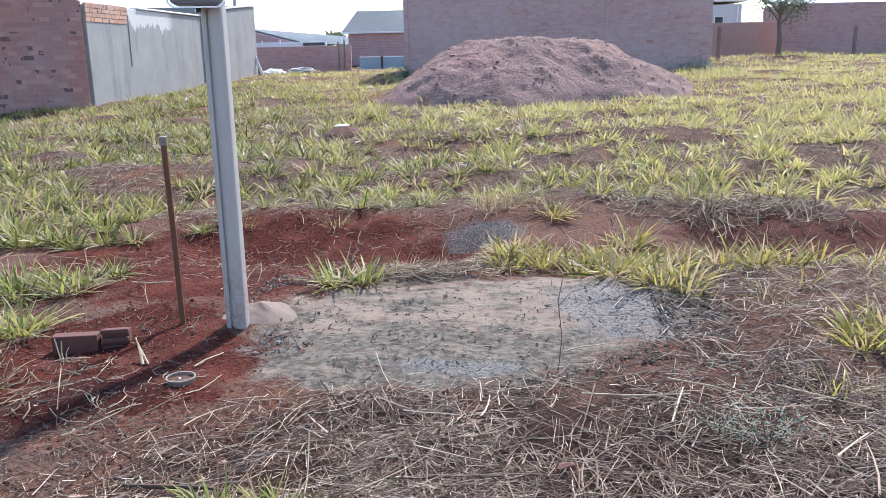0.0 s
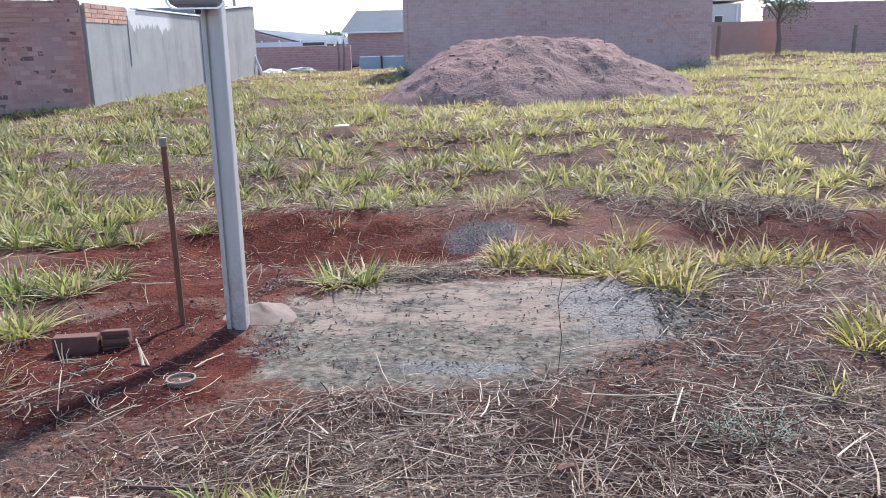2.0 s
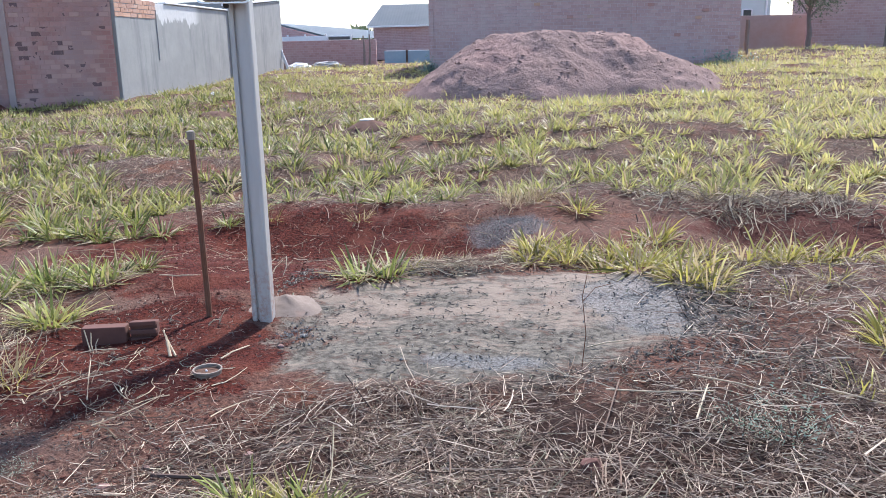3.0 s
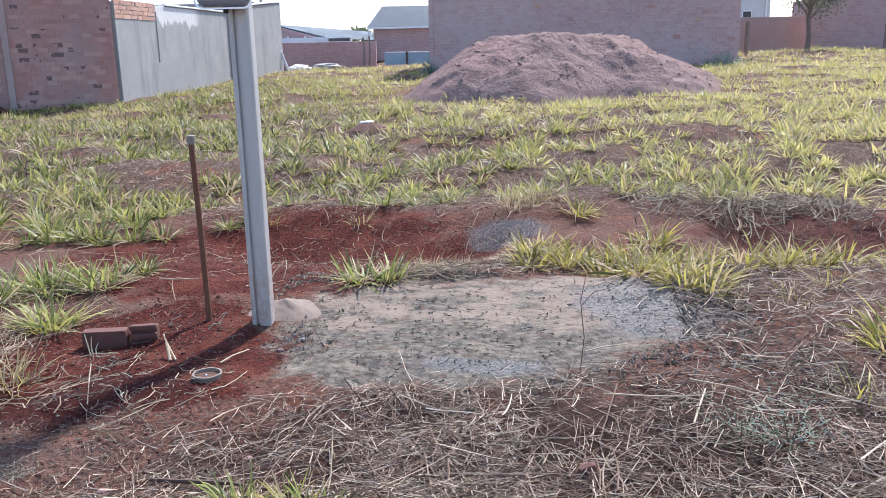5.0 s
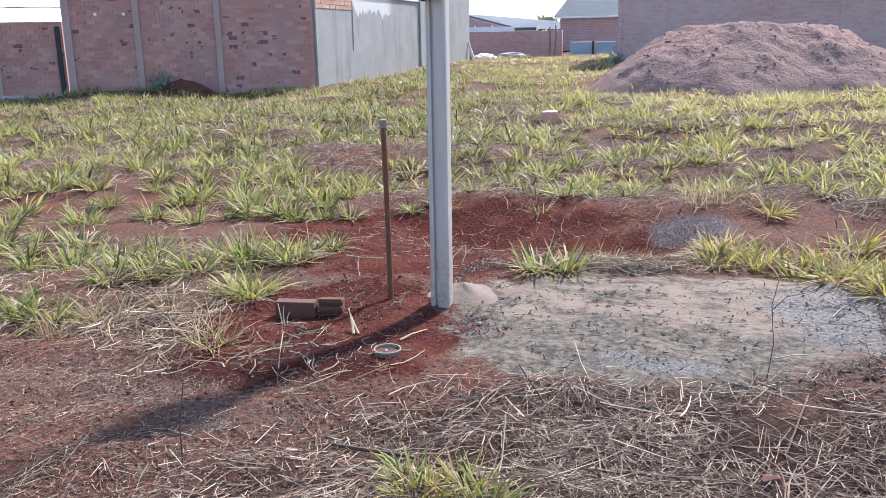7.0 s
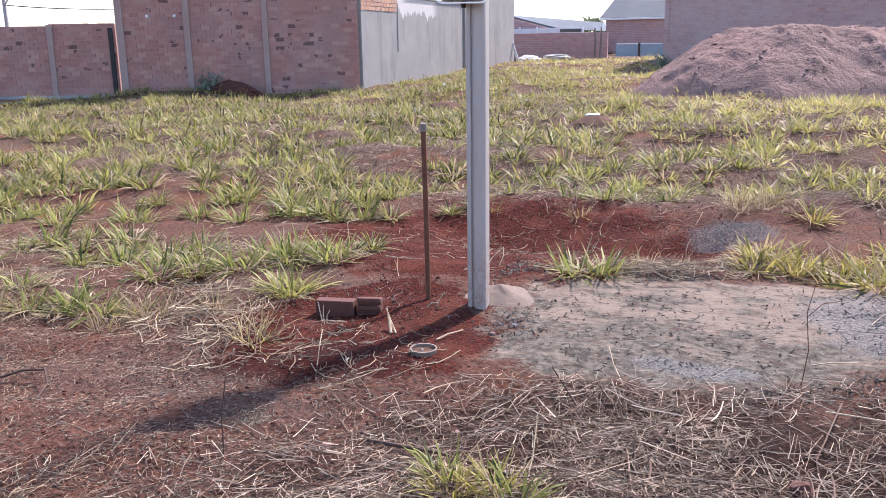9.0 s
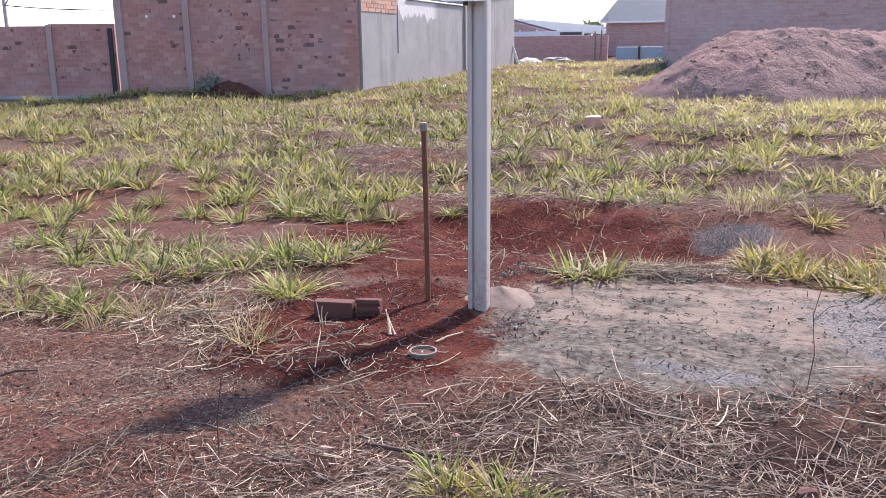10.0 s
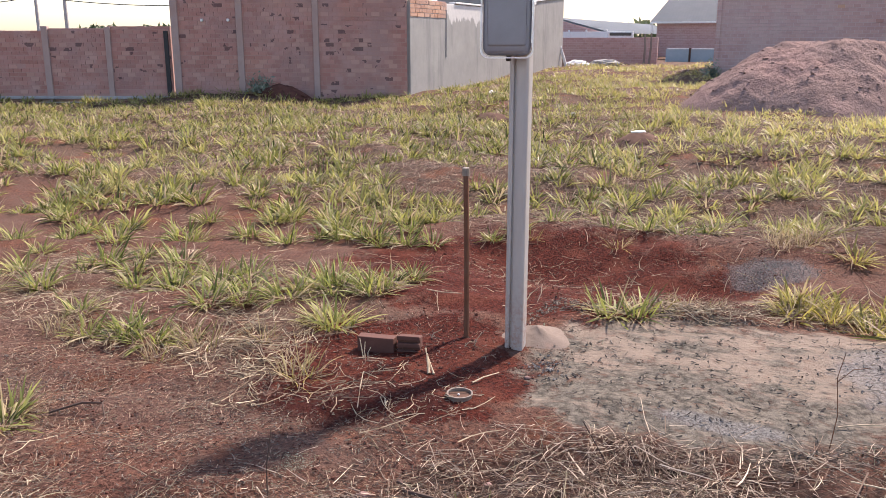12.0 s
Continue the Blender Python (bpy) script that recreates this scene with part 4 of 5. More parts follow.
def pipe_ring():
    r = thing("pipe_cap", -0.965, 3.305, H(-0.965, 3.305) - 0.044, "pale plastic pipe end with soil inside, sunk in ground", "pipe")
    bm = bmesh.new()
    n, rings = 32, []
    for rad, z in ((0.052, 0.0), (0.053, 0.05), (0.056, 0.055), (0.056, 0.062), (0.050, 0.062), (0.049, 0.03)):
        rings.append([bm.verts.new((rad * math.cos(2 * math.pi * i / n), rad * math.sin(2 * math.pi * i / n), z)) for i in range(n)])
    for k in range(len(rings) - 1):
        for i in range(n):
            bm.faces.new((rings[k][i], rings[k][(i + 1) % n], rings[k + 1][(i + 1) % n], rings[k + 1][i]))
    bmesh.ops.recalc_face_normals(bm, faces=bm.faces)
    part("ring", bm, CAP, r)
    bm = bmesh.new()
    bmesh.ops.create_circle(bm, cap_ends=True, segments=n, radius=0.050)
    bmesh.ops.translate(bm, vec=(0, 0, 0.05), verts=bm.verts)
    bmesh.ops.solidify(bm, geom=bm.faces[:], thickness=0.01)
    part("filling", bm, HUMP, r, "grey brown soil filling")
    part("pebble", box(0.01, 0.01, 0.012, (-0.005, 0.0, 0.046), 0.005), WHITE, r)


pipe_ring()


def stones():
    rnd = random.Random(31)

    def stone(x, y, sx, sy, sz, mat, name, label, cat, lift=0.0):
        bm = bmesh.new()
        bmesh.ops.create_icosphere(bm, subdivisions=2, radius=0.5)
        off = Vector((rnd.uniform(0, 50), 0, 0))
        for v in bm.verts:
            v.co *= 1 + 0.45 * noise.noise(v.co * 2.2 + off)
        bmesh.ops.scale(bm, vec=(sx, sy, sz), verts=bm.verts)
        ob = part(name, bm, mat)
        ob.matrix_basis = pose(x, y, H(x, y) + sz * 0.2 + lift, 0, 0, rnd.uniform(0, 360))
        tagged(ob, label, cat)

    stone(0.45, 2.66, 0.085, 0.06, 0.055, HOLLOW, "brick_fragment", "broken red brick fragment among dry straw", "brick")
    stone(-2.02, 12.15, 0.24, 0.2, 0.06, LIME, "concrete_slab", "pale broken concrete slab on a soil hump", "slab", 0.125)
    stone(-3.6, 14.4, 0.22, 0.16, 0.09, STONE, "stone", "pale stone lying in the grass", "stone")
    stone(3.5, 16.7, 0.4, 0.25, 0.2, WHITE, "stone", "white stone at the edge of the earth heap", "stone")
    stone(-7.0, 19.4, 0.2, 0.12, 0.12, WHITE, "stone", "white litter at the foot of the plastered wall", "stone")
    for x, y, s in ((-0.62, 2.75, 0.03), (-0.9, 2.62, 0.025), (-0.95, 2.45, 0.04), (-0.5, 2.95, 0.02), (0.05, 3.25, 0.03), (-0.72, 3.8, 0.035), (-0.78, 3.66, 0.03)):
        stone(x, y, s, s * 0.8, s * 0.6, rnd.choice((STONE, HOLLOW, CLOD)), "stone", "small stone lying on bare soil", "stone")


stones()


def pebbles(name, label, patches, seed):
    rnd = np.random.RandomState(seed)
    octa = np.array([(1, 0, 0), (0, 1, 0), (-1, 0, 0), (0, -1, 0), (0, 0, 1), (0, 0, -1)], float)
    tri = np.array([(0, 1, 4), (1, 2, 4), (2, 3, 4), (3, 0, 4), (1, 0, 5), (2, 1, 5), (3, 2, 5), (0, 3, 5)])
    verts, faces, m = [], [], 0
    for cx, cy, rx, ry, n, pile in patches:
        for _ in range(n):
            dx, dy = rnd.randn(2) * 0.5
            x, y, s = cx + dx * rx, cy + dy * ry, rnd.uniform(0.002, 0.006)
            z = H(x, y) + pile * math.exp(-2 * (dx * dx + dy * dy)) + s * 0.3
            verts.append(octa * s * rnd.uniform(0.6, 1.3, 3) * (1 + 0.2 * rnd.randn(6, 1)) + (x, y, z))
            faces.append(tri + m)
            m += 6
    tagged(new(name, big_mesh(name, np.concatenate(verts), np.concatenate(faces), STONE)), label, "gravel", kind="stuff")


def crumbs():
    rnd = np.random.RandomState(17)
    ball = bmesh.new()
    bmesh.ops.create_icosphere(ball, subdivisions=1, radius=1)
    lump, tri = np.array([v.co[:] for v in ball.verts]), np.array([[v.index for v in f.verts] for f in ball.faces])
    ball.free()
    verts, faces, m = [], [], 0
    for x0, x1, y0, y1, n in ((-2.1, -0.7, 2.7, 4.4, 1800), (-2.2, 0.2, 4.9, 6.6, 1800), (1.2, 4.2, 5.3, 6.6, 1200), (-3.5, 0, 1.8, 3.0, 3000), (-5, 5, 6.4, 9.5, 1500)):
        x, y, s = rnd.uniform(x0, x1, n), rnd.uniform(y0, y1, n), 0.002 + 0.0075 * rnd.rand(n) ** 4
        pts = lump[None] * s[:, None, None] * rnd.uniform(0.6, 1.3, (n, 1, 3)) * (1 + 0.16 * rnd.randn(n, len(lump), 1))
        verts.append((pts + np.stack([x, y, height(x, y) + s * 0.15], -1)[:, None]).reshape(-1, 3))
        faces.append((tri[None] + (m + len(lump) * np.arange(n))[:, None, None]).reshape(-1, 3))
        m += n * len(lump)
    tagged(new("soil_crumbs", big_mesh("soil_crumbs", np.concatenate(verts), np.concatenate(faces), DIRT)), "loose crumbs of dark red soil", "soil", kind="stuff")


crumbs()
pebbles("gravel", "blue grey gravel spilt on the ground", ((0.12, 5.98, 0.3, 0.26, 900, 0.03), (0.85, 4.35, 0.45, 0.45, 500, 0.0), (0.05, 3.5, 0.55, 0.25, 60, 0.0), (-0.74, 3.82, 0.12, 0.14, 160, 0.01)), 3)


# ---- grass ----
def blades(rnd, n, spread, long, wide, lean=(0.2, 1.15), rows=4, bend=(0.1, 0.75), at=None):
    """n stiff blades that fan out from a clump, or from n places: arrays of points and quads."""
    az = rnd.uniform(0, 6.28, n)
    root_r = spread * np.sqrt(rnd.rand(n))
    root_a = az + rnd.randn(n) * 0.7
    length = long * rnd.uniform(0.4, 1.1, n)
    tilt0 = rnd.uniform(lean[0], lean[1], n)
    droop = rnd.uniform(bend[0], bend[1], n)
    out = np.stack([np.cos(az), np.sin(az), np.zeros(n)], -1)
    side = np.stack([-np.sin(az + rnd.randn(n) * 0.5), np.cos(az + rnd.randn(n) * 0.5), 0.35 * rnd.randn(n)], -1)
    side /= np.linalg.norm(side, axis=1, keepdims=True)
    side *= rnd.uniform(0.6, 1.25, (n, 1))
    p = np.stack([np.cos(root_a) * root_r, np.sin(root_a) * root_r, np.full(n, -0.01)], -1)
    if at is not None:
        p = p + at
    pts = []
    for k in range(rows + 1):
        f = k / rows
        w = wide * (0.75 + 0.7 * f) * (1 - f) ** 0.6 + 0.0006
        pts.append(p - side * w * 0.5)
        pts.append(p + side * w * 0.5)
        ang = np.minimum(tilt0 + droop * f * 1.3, 1.75)
        p = p + (out * np.sin(ang)[:, None] + np.array([0, 0, 1.0]) * np.cos(ang)[:, None]) * (length / rows)[:, None]
    verts = np.stack(pts, 1).reshape(-1, 3)
    base = (np.arange(n) * (2 * rows + 2))[:, None]
    quads = np.concatenate([base + np.array([[2 * k, 2 * k + 1, 2 * k + 3, 2 * k + 2]]) for k in range(rows)])
    return verts, quads


def tuft_kind(seed, n, spread, long, wide, material, label, lean=(0.3, 1.45), dead=0):
    rnd = np.random.RandomState(seed)
    v, f = blades(rnd, n, spread, long, wide, lean)
    ob = new("grass_tuft", big_mesh("grass_tuft", v, f, material, True))
    tagged(ob, label, "grass", "grass tufts")
    if dead:
        v, f = blades(rnd, dead, spread * 1.3, long * 0.95, wide * 0.55, (1.05, 1.6), 4, (0.0, 0.35), np.array((0, 0, 0.015)))
        part("dead_leaves", big_mesh("dead_leaves", v, f, LEAF_DRY, True), None, ob, "dry straw coloured dead leaves")
    return ob


STANDING = set()


def plant(kinds, places, seed, low=0.8, high=1.2):
    """Puts a tuft at each place; the first of each kind stands there itself."""
    rnd = random.Random(seed)
    for i, (x, y) in enumerate(places):
        m = pose(x, y, H(x, y), 0, 0, rnd.uniform(0, 360)) @ Matrix.Scale(rnd.uniform(low, high), 4)
        kind = kinds[i % len(kinds)]
        if kind not in STANDING:
            STANDING.add(kind)
            kind.matrix_basis = m
        else:
            c = copy_thing(kind, Matrix())
            c.matrix_basis = m


GREEN = [tuft_kind(40 + i, 62, 0.1, 0.25, 0.017, LEAF, "green grass tuft with stiff blades on red soil", dead=32) for i in range(5)]
YELLOW = [tuft_kind(50 + i, 66, 0.1, 0.26, 0.0165, LEAF_YELLOW, "yellow green grass tuft glowing in the sun", dead=34) for i in range(4)]
SPARSE = [tuft_kind(60 + i, 24, 0.08, 0.2, 0.009, LEAF_YELLOW, "sparse yellowing grass tuft on bare soil", dead=12) for i in range(2)]
DRY = [tuft_kind(70 + i, 70, 0.1, 0.21, 0.007, LEAF_DRY, "dry straw coloured grass tuft", (0.1, 1.5)) for i in range(2)]

plant([GREEN[4]], [(-0.62, 4.6), (-0.5, 4.66)], 11, 0.85, 0.95)
plant(YELLOW, [(0.29, 5.12), (0.48, 5.1), (0.67, 5.0), (0.85, 4.8), (1.05, 5.12), (1.04, 4.56), (1.17, 4.46), (1.05, 5.6), (1.5, 5.1), (1.66, 5.05),
               (1.89, 5.17), (1.74, 3.76), (1.92, 3.93), (1.88, 3.7), (0.61, 6.3), (0.4, 5.35), (0.85, 5.3), (1.3, 5.2), (2.4, 5.3), (0.95, 4.95), (1.1, 4.8), (0.75, 5.25), (1.2, 4.65), (0.55, 5.25), (1.75, 5.2), (2.05, 5.15), (0.3, 5.35), (1.82, 3.85)], 1, 0.65, 1.0)
plant(GREEN, [(-1.95, 3.92), (-2.08, 3.98), (-2.29, 4.5), (-2.11, 4.5), (-1.98, 4.6), (-1.91, 4.78), (-3.0, 5.72), (-2.78, 5.69), (-2.42, 5.67), (-2.23, 5.77),
              (-1.88, 6.1), (-1.75, 6.3), (-0.85, 6.62), (-1.1, 6.7), (-0.67, 6.8), (-0.4, 6.8), (-1.58, 6.7), (-2.66, 6.44), (-2.97, 7.2), (-0.38, 7.5), (-0.75, 7.52),
              (-2.45, 4.2), (-2.62, 4.0), (-2.75, 4.25), (-2.2, 4.35), (-2.35, 4.45), (-2.5, 4.4), (-2.0, 4.42), (-2.6, 5.6)], 2, 0.6, 0.95)
plant(GREEN, [(-2.91, 3.4), (-2.7, 3.35), (-2.56, 3.46), (-3.99, 4.32), (-4.0, 4.15), (-3.47, 4.05), (-3.1, 4.38), (-3.34, 4.41), (-2.93, 5.65), (-3.2, 4.1),
              (-3.92, 4.6), (-5.0, 5.03), (-4.79, 5.34), (-4.3, 5.74), (-3.69, 5.45), (-4.5, 4.9), (-4.1, 5.2), (-3.3, 5.4), (-2.55, 6.05), (-3.4, 6.1), (-2.9, 4.15), (-3.3, 4.2), (-3.7, 4.25), (-2.95, 4.5), (-3.6, 4.6), (-3.75, 5.9), (-3.1, 5.9), (-4.2, 6.2)], 3, 0.6, 0.95)
plant(GREEN, [(-3.95, 3.75), (-4.15, 3.55), (-3.3, 3.45), (-3.05, 3.25), (-2.5, 2.3), (-2.58, 2.4), (-4.4, 4.0), (-4.7, 4.4), (-2.85, 3.3), (-2.78, 3.9), (-4.9, 4.8), (-5.4, 5.3), (-5.2, 4.6), (-5.8, 5.6)], 8, 0.55, 0.9)
plant([YELLOW[1], GREEN[2]], [(-0.46, 2.28), (-0.52, 2.36), (-0.36, 2.33), (-0.28, 2.28)], 4, 0.5, 0.62)
plant(SPARSE, [(1.47, 3.28), (1.8, 4.63), (2.23, 4.95), (-0.4, 4.83), (-1.97, 3.87), (-1.72, 3.24), (-0.95, 6.2), (1.55, 4.4), (-1.6, 6.2), (2.6, 4.3)], 5, 0.7, 1.0)
plant(DRY, [(0.17, 6.42), (0.3, 6.5), (0.1, 6.6), (0.36, 6.66), (0.22, 6.72), (-2.35, 3.35), (-2.2, 3.6), (-2.5, 3.2), (-0.3, 4.95), (-0.15, 5.0), (1.55, 6.6), (2.2, 4.6),
            (-1.78, 3.3), (1.35, 6.75), (-3.2, 3.2)], 6, 0.6, 1.0)


def field(name, y0, y1, per, n, spread, long, wide, seed, material, label, gaps, x_of=(-1.55, 0.85), lean=(0.3, 1.48), rows=3):
    """Tufts scattered over a stretch of the field with bare gaps between, as one mesh."""
    rnd = np.random.RandomState(seed)
    count = int(per * (x_of[1] - x_of[0]) * (y1 * y1 - y0 * y0) / 2)
    y = np.sqrt(rnd.uniform(y0 * y0, y1 * y1, count))
    x = x_of[0] * y - 0.5 + rnd.rand(count) * ((x_of[1] - x_of[0]) * y + 1.0)
    thick = 0.6 * patchy(x, y, 0.75, 1) + 0.4 * patchy(x, y, 2.1, 2)
    keep = thick > gaps + 0.06 * rnd.randn(count)
    keep &= ~((x < 8) & (y > 33.5))
    keep &= ~((y < np.where(x > -2.4, 6.75, np.where(x > -2.9, 5.7, 5.15)) + 0.15 * np.sin(x * 3)) & (x < 5))
    keep &= ((x - 0.75) / 3.2) ** 2 + ((y - 19.2) / 3.15) ** 2 > 1
    keep &= ~((y > 26.8) & (x > -3.0) & (x < 6.7))
    keep &= ~(((x + 8.085) * 0.41 - (y - 18.97) * 0.912 < 0.12) & (x < -8.4)) & ~((y > 18.5) & (x < -8.5))
    x, y, thick = x[keep], y[keep], thick[keep]
    size = rnd.uniform(0.6, 1.2, len(x)) * (0.75 + 0.6 * np.clip(thick - gaps, 0, 0.4))
    at = np.repeat(np.stack([x, y, height(x, y)], -1), n, 0)
    v, f = blades(rnd, len(at), spread, long * np.repeat(size, n), wide, lean, rows, at=at)
    ob = new(name, big_mesh(name, v, f, material, True))
    tagged(ob, label, "grass", kind="stuff")


field("grass", 5.0, 9.0, 12.5, 40, 0.08, 0.24, 0.02, 101, LEAF_FAR, "green and yellow grass tufts covering the near field", 0.25)
field("grass", 9.0, 15.0, 12.0, 34, 0.10, 0.25, 0.0225, 102, LEAF_FAR, "green and yellow grass tufts covering the field", 0.24)
field("grass", 15.0, 24.0, 10.0, 24, 0.18, 0.23, 0.025, 103, LEAF_FAR, "yellowing grass covering the far field", 0.14, rows=2)
field("grass", 24.0, 42.0, 5.5, 14, 0.3, 0.23, 0.036, 104, LEAF_FAR, "yellow grass on the rise at the back", 0.0, rows=2)
field("dry_grass", 6.2, 22.0, 2.8, 18, 0.2, 0.17, 0.007, 105, LEAF_DRY, "dead blades lying among the green grass", 0.3, lean=(0.8, 1.55))


# ---- straw and litter ----
def straw(name, label, patches, seed, material, crook=0.06):
    """Dry stalks strewn on the ground: thin ridged strips, straight or bent a little, one above another."""
    rnd = np.random.RandomState(seed)
    verts, faces, m = [], [], 0
    for x0, x1, y0, y1, n, long, thick, lift in patches:
        x, y = rnd.uniform(x0, x1, n), rnd.uniform(y0, y1, n)
        rim = np.minimum(np.minimum(x - x0, x1 - x), np.minimum(y - y0, y1 - y))
        keep = rim > 0.25 * (y1 - y0) * rnd.rand(n) ** 2 + 0.12 * np.sin(7 * x + 4 * y)
        keep &= 0.65 * patchy(x, y, 2.2, 3) + 0.35 * patchy(x, y, 6, 4) > rnd.uniform(0.04, 0.54, n)
        on_cement = np.abs((x - 0.0) / 1.0) ** 4 + np.abs((y - 3.97 - 0.42 * np.maximum(x, -0.1)) / 0.74) ** 4 < 0.9
        keep &= ~(on_cement & (rnd.rand(n) < 0.93))
        keep &= (x + 0.95) ** 2 + (y - 4.03) ** 2 > 0.015
        x, y = x[keep], y[keep]
        k = len(x)
        a, length = rnd.uniform(0, 6.28, k), long * (0.25 + 1.1 * rnd.rand(k) ** 1.6)
        turn, t = rnd.randn(k) * crook, thick * rnd.uniform(0.55, 1.45, k)
        pile = rnd.rand(k) * lift * (0.4 + 1.2 * patchy(x, y, 3.5, 6))
        slope = rnd.randn(k) * lift * 0.9
        pts = []
        for step in range(4):
            f = step / 3
            z = height(x, y) + 0.003 + np.maximum(0.0, pile + slope * (f - 0.5))
            sx, sy, s = -np.sin(a) * t, np.cos(a) * t, 1.0 - 0.45 * f
            pts += [np.stack([x - sx * s, y - sy * s, z], -1), np.stack([x + sx * s, y + sy * s, z], -1), np.stack([x, y, z + 0.9 * t * s], -1)]
            x, y = x + np.cos(a) * length / 3, y + np.sin(a) * length / 3
            a = a + turn
        verts.append(np.stack(pts, 1).reshape(-1, 3))
        base = m + 12 * np.arange(k)[:, None]
        for step in range(3):
            b = base + 3 * step
            faces += [b + np.array([[0, 3, 5, 2]]), b + np.array([[2, 5, 4, 1]])]
        m += 12 * k
    ob = new(name, big_mesh(name, np.concatenate(verts), np.concatenate(faces), material))
    tagged(ob, label, "straw", kind="stuff")


straw("straw", "dry straw and cut stalks strewn over the soil", (
    (-0.35, 3.6, 0.7, 3.5, 72000, 0.12, 0.0015, 0.02), (-0.9, 0.2, 0.9, 3.35, 13000, 0.11, 0.0014, 0.014), (-0.5, 3.4, 0.9, 3.3, 1500, 0.34, 0.0025, 0.045),
    (0.7, 3.8, 2.9, 5.2, 12000, 0.14, 0.0019, 0.03), (-1.4, 0.3, 1.5, 2.85, 3000, 0.1, 0.0015, 0.012)), 7, STRAW)
straw("straw_litter", "short broken straw and leaf litter on trodden soil", (
    (-3.2, -0.2, 0.8, 3.0, 34000, 0.035, 0.0012, 0.006), (-4.6, -1.75, 1.2, 3.6, 34000, 0.04, 0.0012, 0.006), (-2.1, -0.6, 2.9, 4.3, 500, 0.06, 0.0014, 0.008), (-2.4, 0.4, 4.7, 6.6, 1500, 0.06, 0.0015, 0.01), (1.0, 4.4, 4.8, 6.6, 2500, 0.08, 0.0016, 0.012)), 8, THATCH, 0.12)
straw("straw", "bleached grass stalks lying round the tufts", (
    (-4.6, -1.85, 3.0, 4.9, 6500, 0.12, 0.0018, 0.022), (-2.9, -1.75, 3.1, 3.9, 520, 0.18, 0.003, 0.035),
    (-0.45, 0.35, 4.55, 5.3, 900, 0.2, 0.0024, 0.05), (0.9, 2.7, 6.1, 7.1, 2200, 0.22, 0.0036, 0.06), (-5.0, 5.0, 4.8, 7.5, 2600, 0.15, 0.002, 0.025), (-2.3, -1.45, 1.5, 2.2, 650, 0.13, 0.0016, 0.02)), 9, BLEACHED, 0.35)
straw("leaf_litter", "dark crumbled leaves and soil bits on trodden ground", ((-4.6, -0.3, 0.9, 3.1, 30000, 0.026, 0.0017, 0.005), (-2.2, -0.6, 2.7, 4.4, 2500, 0.026, 0.0018, 0.005)), 13, LITTER, 0.5)
straw("root", "crooked pale roots and stalks lying on the dug soil", ((-2.0, -0.75, 2.75, 3.55, 210, 0.2, 0.0026, 0.025), (-1.9, -0.1, 4.3, 6.0, 170, 0.16, 0.0022, 0.03)), 14, BLEACHED, 0.75)
straw("leaf_litter", "dark crumbled leaf litter on the spilt cement", ((-1.0, 1.5, 3.25, 4.95, 22000, 0.024, 0.0042, 0.007),), 12, LITTER, 0.5)
straw("thatch", "grey brown dead thatch between the grass tufts", (
    (-8.0, 6.5, 6.3, 9.5, 48000, 0.14, 0.0024, 0.03), (-14.0, 9.0, 9.0, 15.5, 45000, 0.2, 0.004, 0.04)), 10, THATCH, 0.14)


def curved_stalk(points, radius, label, name="dry_stalk", material=None):
    pts = [(x, y, H(x, y) + z) for x, y, z in points]
    ob = part(name, tube(pts, [radius * (1 - 0.5 * i / len(pts)) for i in range(len(pts))], 6), material or STRAW)
    tagged(ob, label, "stalk", "loose stalks")


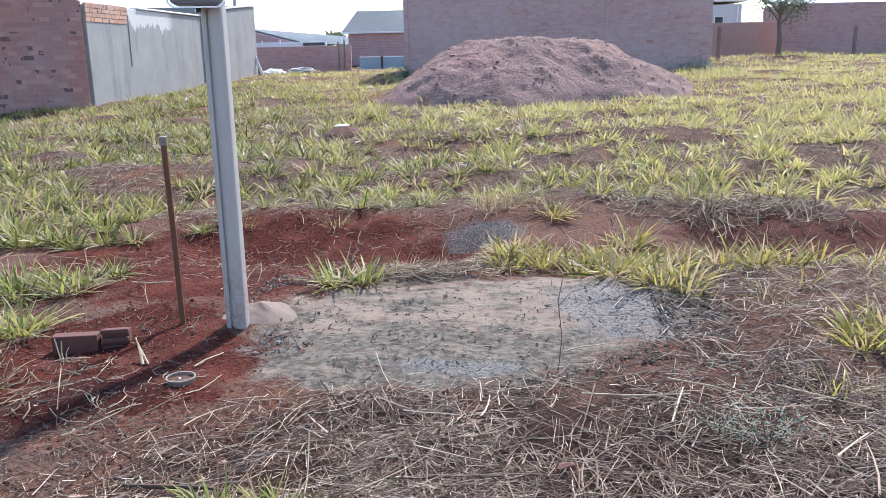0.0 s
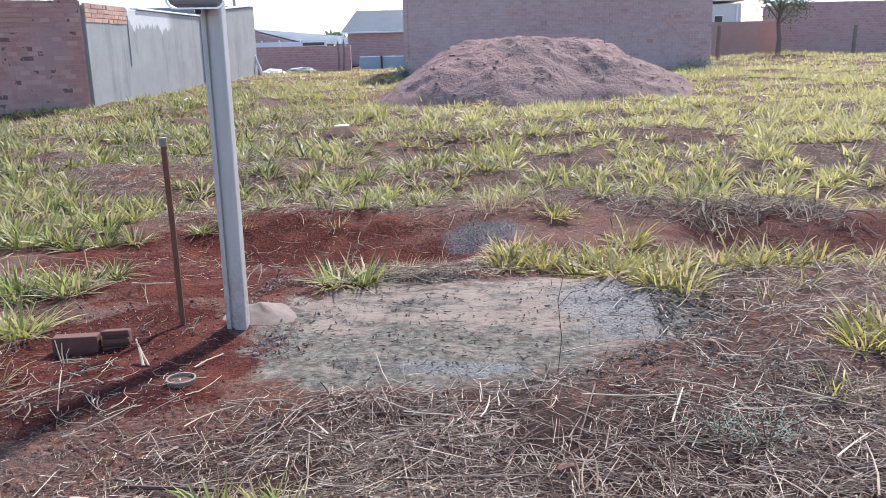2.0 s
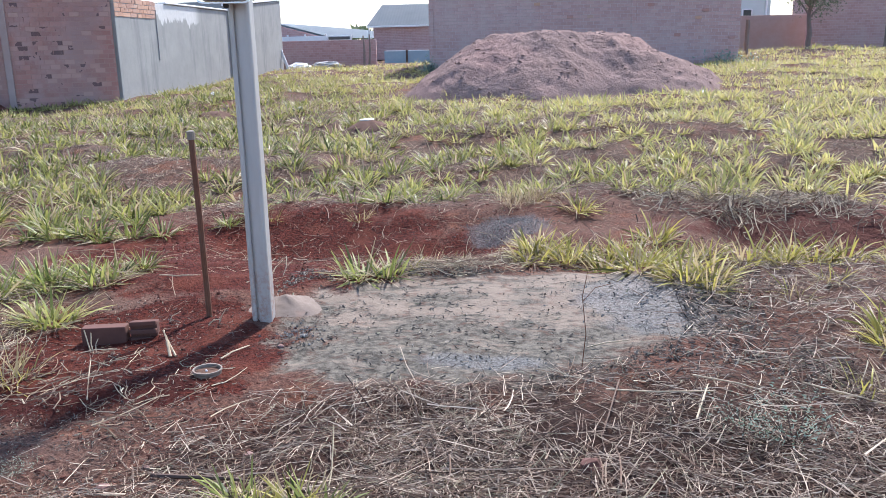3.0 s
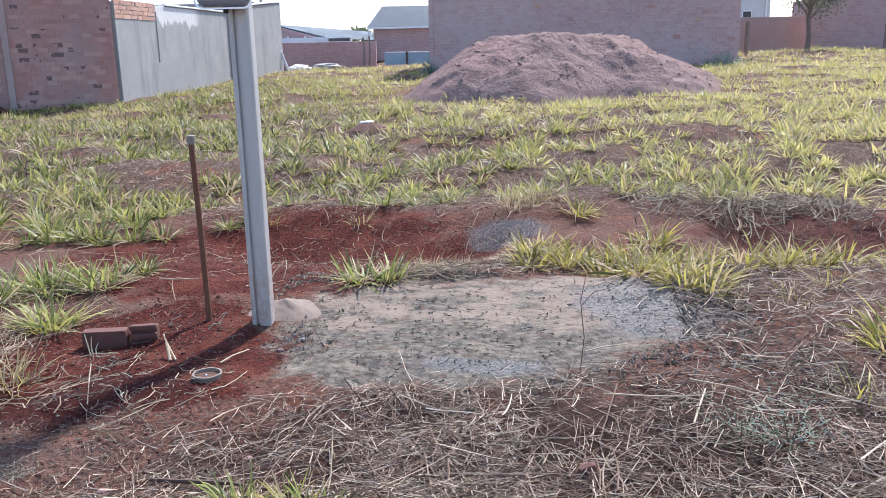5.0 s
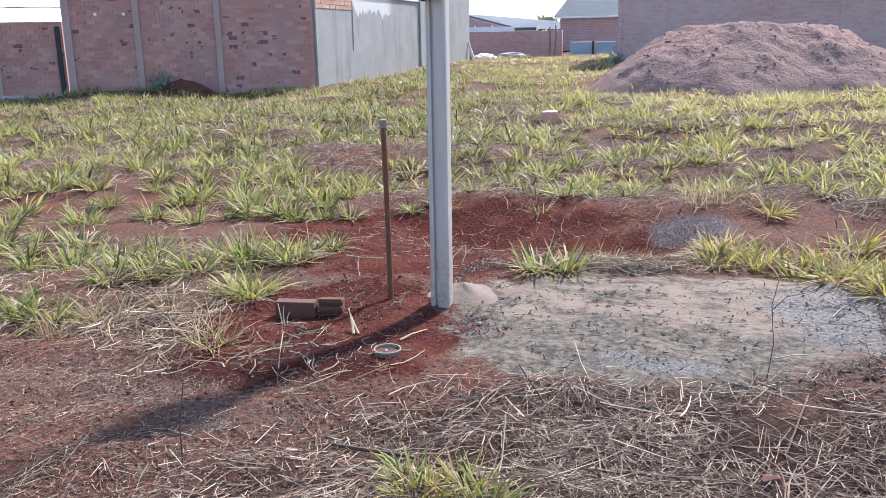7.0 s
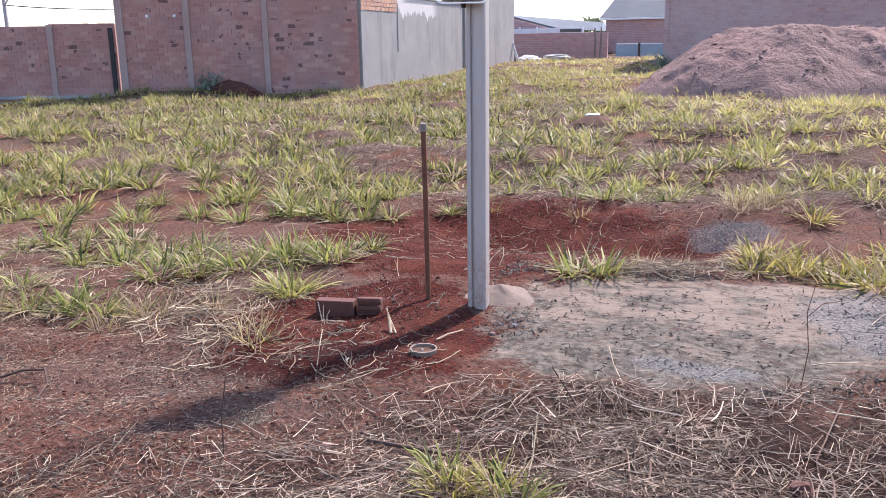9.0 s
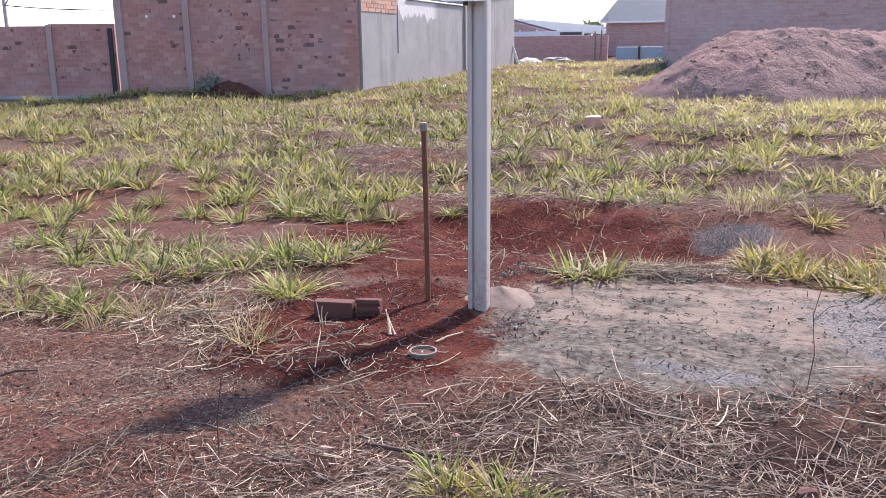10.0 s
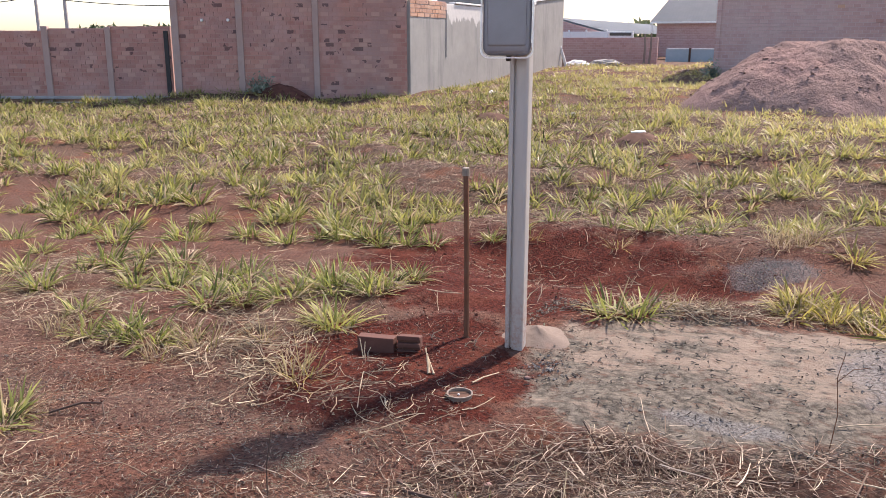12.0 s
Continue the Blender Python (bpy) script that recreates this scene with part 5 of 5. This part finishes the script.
for pts, r, label in (
        ([(-0.99, 3.51, 0.008), (-0.96, 3.57, 0.018), (-0.92, 3.66, 0.012)], 0.006, "pale dry stalk lying beside the post"),
        ([(-1.21, 3.52, 0.004), (-1.24, 3.57, 0.05), (-1.275, 3.62, 0.085)], 0.011, "pale dry leaf sheath leaning out of the soil"),
        ([(-1.19, 3.53, 0.004), (-1.23, 3.57, 0.035), (-1.26, 3.6, 0.07)], 0.009, "pale dry leaf sheath leaning out of the soil"),
        ([(-1.60, 3.60, 0.0), (-1.615, 3.61, 0.05), (-1.63, 3.62, 0.1)], 0.005, "pale cut stalk stub before the brick"),
        ([(-1.59, 3.60, 0.0), (-1.60, 3.61, 0.04), (-1.60, 3.62, 0.085)], 0.005, "pale cut stalk stub before the brick"),
        ([(-1.57, 3.59, 0.0), (-1.575, 3.6, 0.035), (-1.565, 3.61, 0.06)], 0.004, "pale cut stalk stub before the brick"),
        ([(-1.64, 3.57, 0.005), (-1.56, 3.57, 0.02), (-1.47, 3.60, 0.01)], 0.004, "pale dry stalk lying before the brick"),
        ([(-1.15, 3.93, 0.0), (-1.14, 3.94, 0.03), (-1.12, 3.95, 0.06)], 0.005, "pale cut stalk beside the iron rod"),
        ([(-1.19, 3.90, 0.0), (-1.17, 3.91, 0.02), (-1.14, 3.91, 0.022)], 0.005, "pale cut stalk beside the iron rod"),
        ([(-1.39, 3.93, 0.0), (-1.38, 3.94, 0.03), (-1.34, 3.95, 0.05)], 0.005, "pale crooked stalk on the dug soil"),
        ([(-1.67, 4.47, 0.05), (-1.58, 4.48, 0.055), (-1.46, 4.5, 0.06)], 0.006, "pale dry stalk lying across a thin stem"),
        ([(-1.54, 4.35, 0.0), (-1.57, 4.40, 0.03), (-1.6, 4.47, 0.055)], 0.003, "thin stem standing in dug soil"),
        ([(-1.22, 4.62, 0.0), (-1.17, 4.70, 0.05), (-1.13, 4.76, 0.09)], 0.006, "pale dry leaf blade sticking out of the trench"),
        ([(-1.12, 4.60, 0.0), (-1.10, 4.66, 0.05), (-1.07, 4.7, 0.08)], 0.005, "pale dry leaf blade sticking out of the trench"),
        ([(-1.06, 4.66, 0.0), (-1.05, 4.7, 0.05), (-1.06, 4.74, 0.1)], 0.005, "pale dry leaf blade sticking out of the trench"),
        ([(-1.30, 3.02, 0.01), (-1.33, 3.10, 0.06), (-1.36, 3.18, 0.1), (-1.30, 3.2, 0.07)], 0.005, "bent dry plant stalk standing in dug soil"),
        ([(0.50, 3.66, 0.01), (0.58, 3.7, 0.02), (0.68, 3.76, 0.01)], 0.005, "pale dry stalk lying on the cement"),
        ([(0.53, 3.13, 0.03), (0.7, 3.14, 0.035), (0.9, 3.15, 0.03)], 0.005, "long bleached stalk on the straw"),
        ([(0.85, 3.28, 0.03), (1.0, 3.23, 0.03), (1.15, 3.17, 0.03)], 0.005, "long bleached stalk on the straw"),
        ([(1.24, 3.30, 0.03), (1.38, 3.2, 0.03), (1.5, 3.08, 0.03)], 0.005, "long bleached stalk on the straw"),
        ([(0.80, 2.93, 0.03), (0.84, 3.04, 0.05), (0.88, 3.16, 0.05)], 0.006, "short thick stalk on the straw")):
    curved_stalk(pts, r * 0.62, label, material=STALK)
curved_stalk([(-0.85, 2.55, 0.01), (-0.6, 2.52, 0.02), (-0.3, 2.42, 0.015)], 0.007, "dark stick lying on the straw", "stick", TWIG)
curved_stalk([(-1.19, 2.25, -0.01), (-1.195, 2.26, 0.12), (-1.175, 2.27, 0.26)], 0.0026, "thin dark twig standing upright in the soil", "twig", TWIG)
curved_stalk([(0.47, 3.48, -0.01), (0.485, 3.5, 0.13), (0.47, 3.52, 0.27), (0.49, 3.55, 0.36)], 0.0019, "thin brown twig standing upright beside the cement", "twig", RUST)
curved_stalk([(0.47, 3.52, 0.25), (0.52, 3.54, 0.3), (0.58, 3.55, 0.31)], 0.0015, "side shoot of the thin twig", "twig", RUST)
curved_stalk([(-2.42, 2.47, 0.01), (-2.32, 2.55, 0.04), (-2.24, 2.58, 0.05), (-2.17, 2.52, 0.04), (-2.12, 2.42, 0.005)], 0.005, "crooked dark twig lying on soil", "twig", TWIG)
curved_stalk([(2.53 + 0.16 * math.cos(i * 0.5), 5.9 + 0.1 * math.sin(i * 0.5), 0.12 + 0.1 * math.sin(i * 0.5 + 0.6)) for i in range(12)], 0.004, "loop of thin dry vine on the trench edge", "vine")


def grey_weed(x, y, seed):
    w = thing("weed", x, y, H(x, y), "grey green weed with small leaves among straw", "weed")
    rnd = random.Random(seed)
    ends = []
    for i in range(7):
        a = i * 0.9
        e = Vector((math.cos(a) * 0.12, math.sin(a) * 0.1, rnd.uniform(0.06, 0.16)))
        part("stem", tube([(0, 0, -0.01), tuple(e * 0.6 + Vector((0, 0, 0.02))), tuple(e)], [0.003, 0.002, 0.001], 5), TWIG, w)
        ends.append(e)
    v, f = leaf_cloud(420, lambda r: ends[r.randint(len(ends))] * r.uniform(0.4, 1.1) + Vector(r.randn(3) * 0.03), 0.0065, seed)
    part("leaves", big_mesh("leaves", v, f, LEAF_GREY), None, w)
    return w


grey_weed(1.08, 2.85, 1)
grey_weed(0.94, 2.9, 5).scale = (0.8, 0.8, 0.7)
grey_weed(-1.25, 2.5, 3).scale = (0.4, 0.4, 0.3)


# ---- single bricks of the wall panel by the corner ----
def corner_panel():
    wall = bpy.data.objects["wall_west"]
    rnd = random.Random(77)
    sizes = {}
    for row in range(24):
        z = 0.08 + 0.1 * row
        high = 0.088 if row < 23 else 0.044
        x = -3.0 - (0.1 if row % 2 else 0.0)
        while x < -0.86:
            a, b = max(x, -3.0), min(x + 0.2, -0.86)
            x += 0.2
            if b - a < 0.04 or rnd.random() < 0.008:
                continue
            key = (round(b - a, 2), high)
            if key not in sizes:
                me = bpy.data.meshes.new("brick")
                bm = box(b - a - 0.01, 0.06, high, (0, 0.03, 0))
                bm.to_mesh(me)
                bm.free()
                me.materials.append(BRICK_ONE)
                sizes[key] = me
            ob = part("brick", sizes[key], None, wall)
            ob.matrix_basis = pose((a + b) / 2, -0.003 - 0.008 * rnd.random(), z + 0.006, 0, rnd.uniform(-0.6, 0.6), rnd.uniform(-0.8, 0.8))


corner_panel()
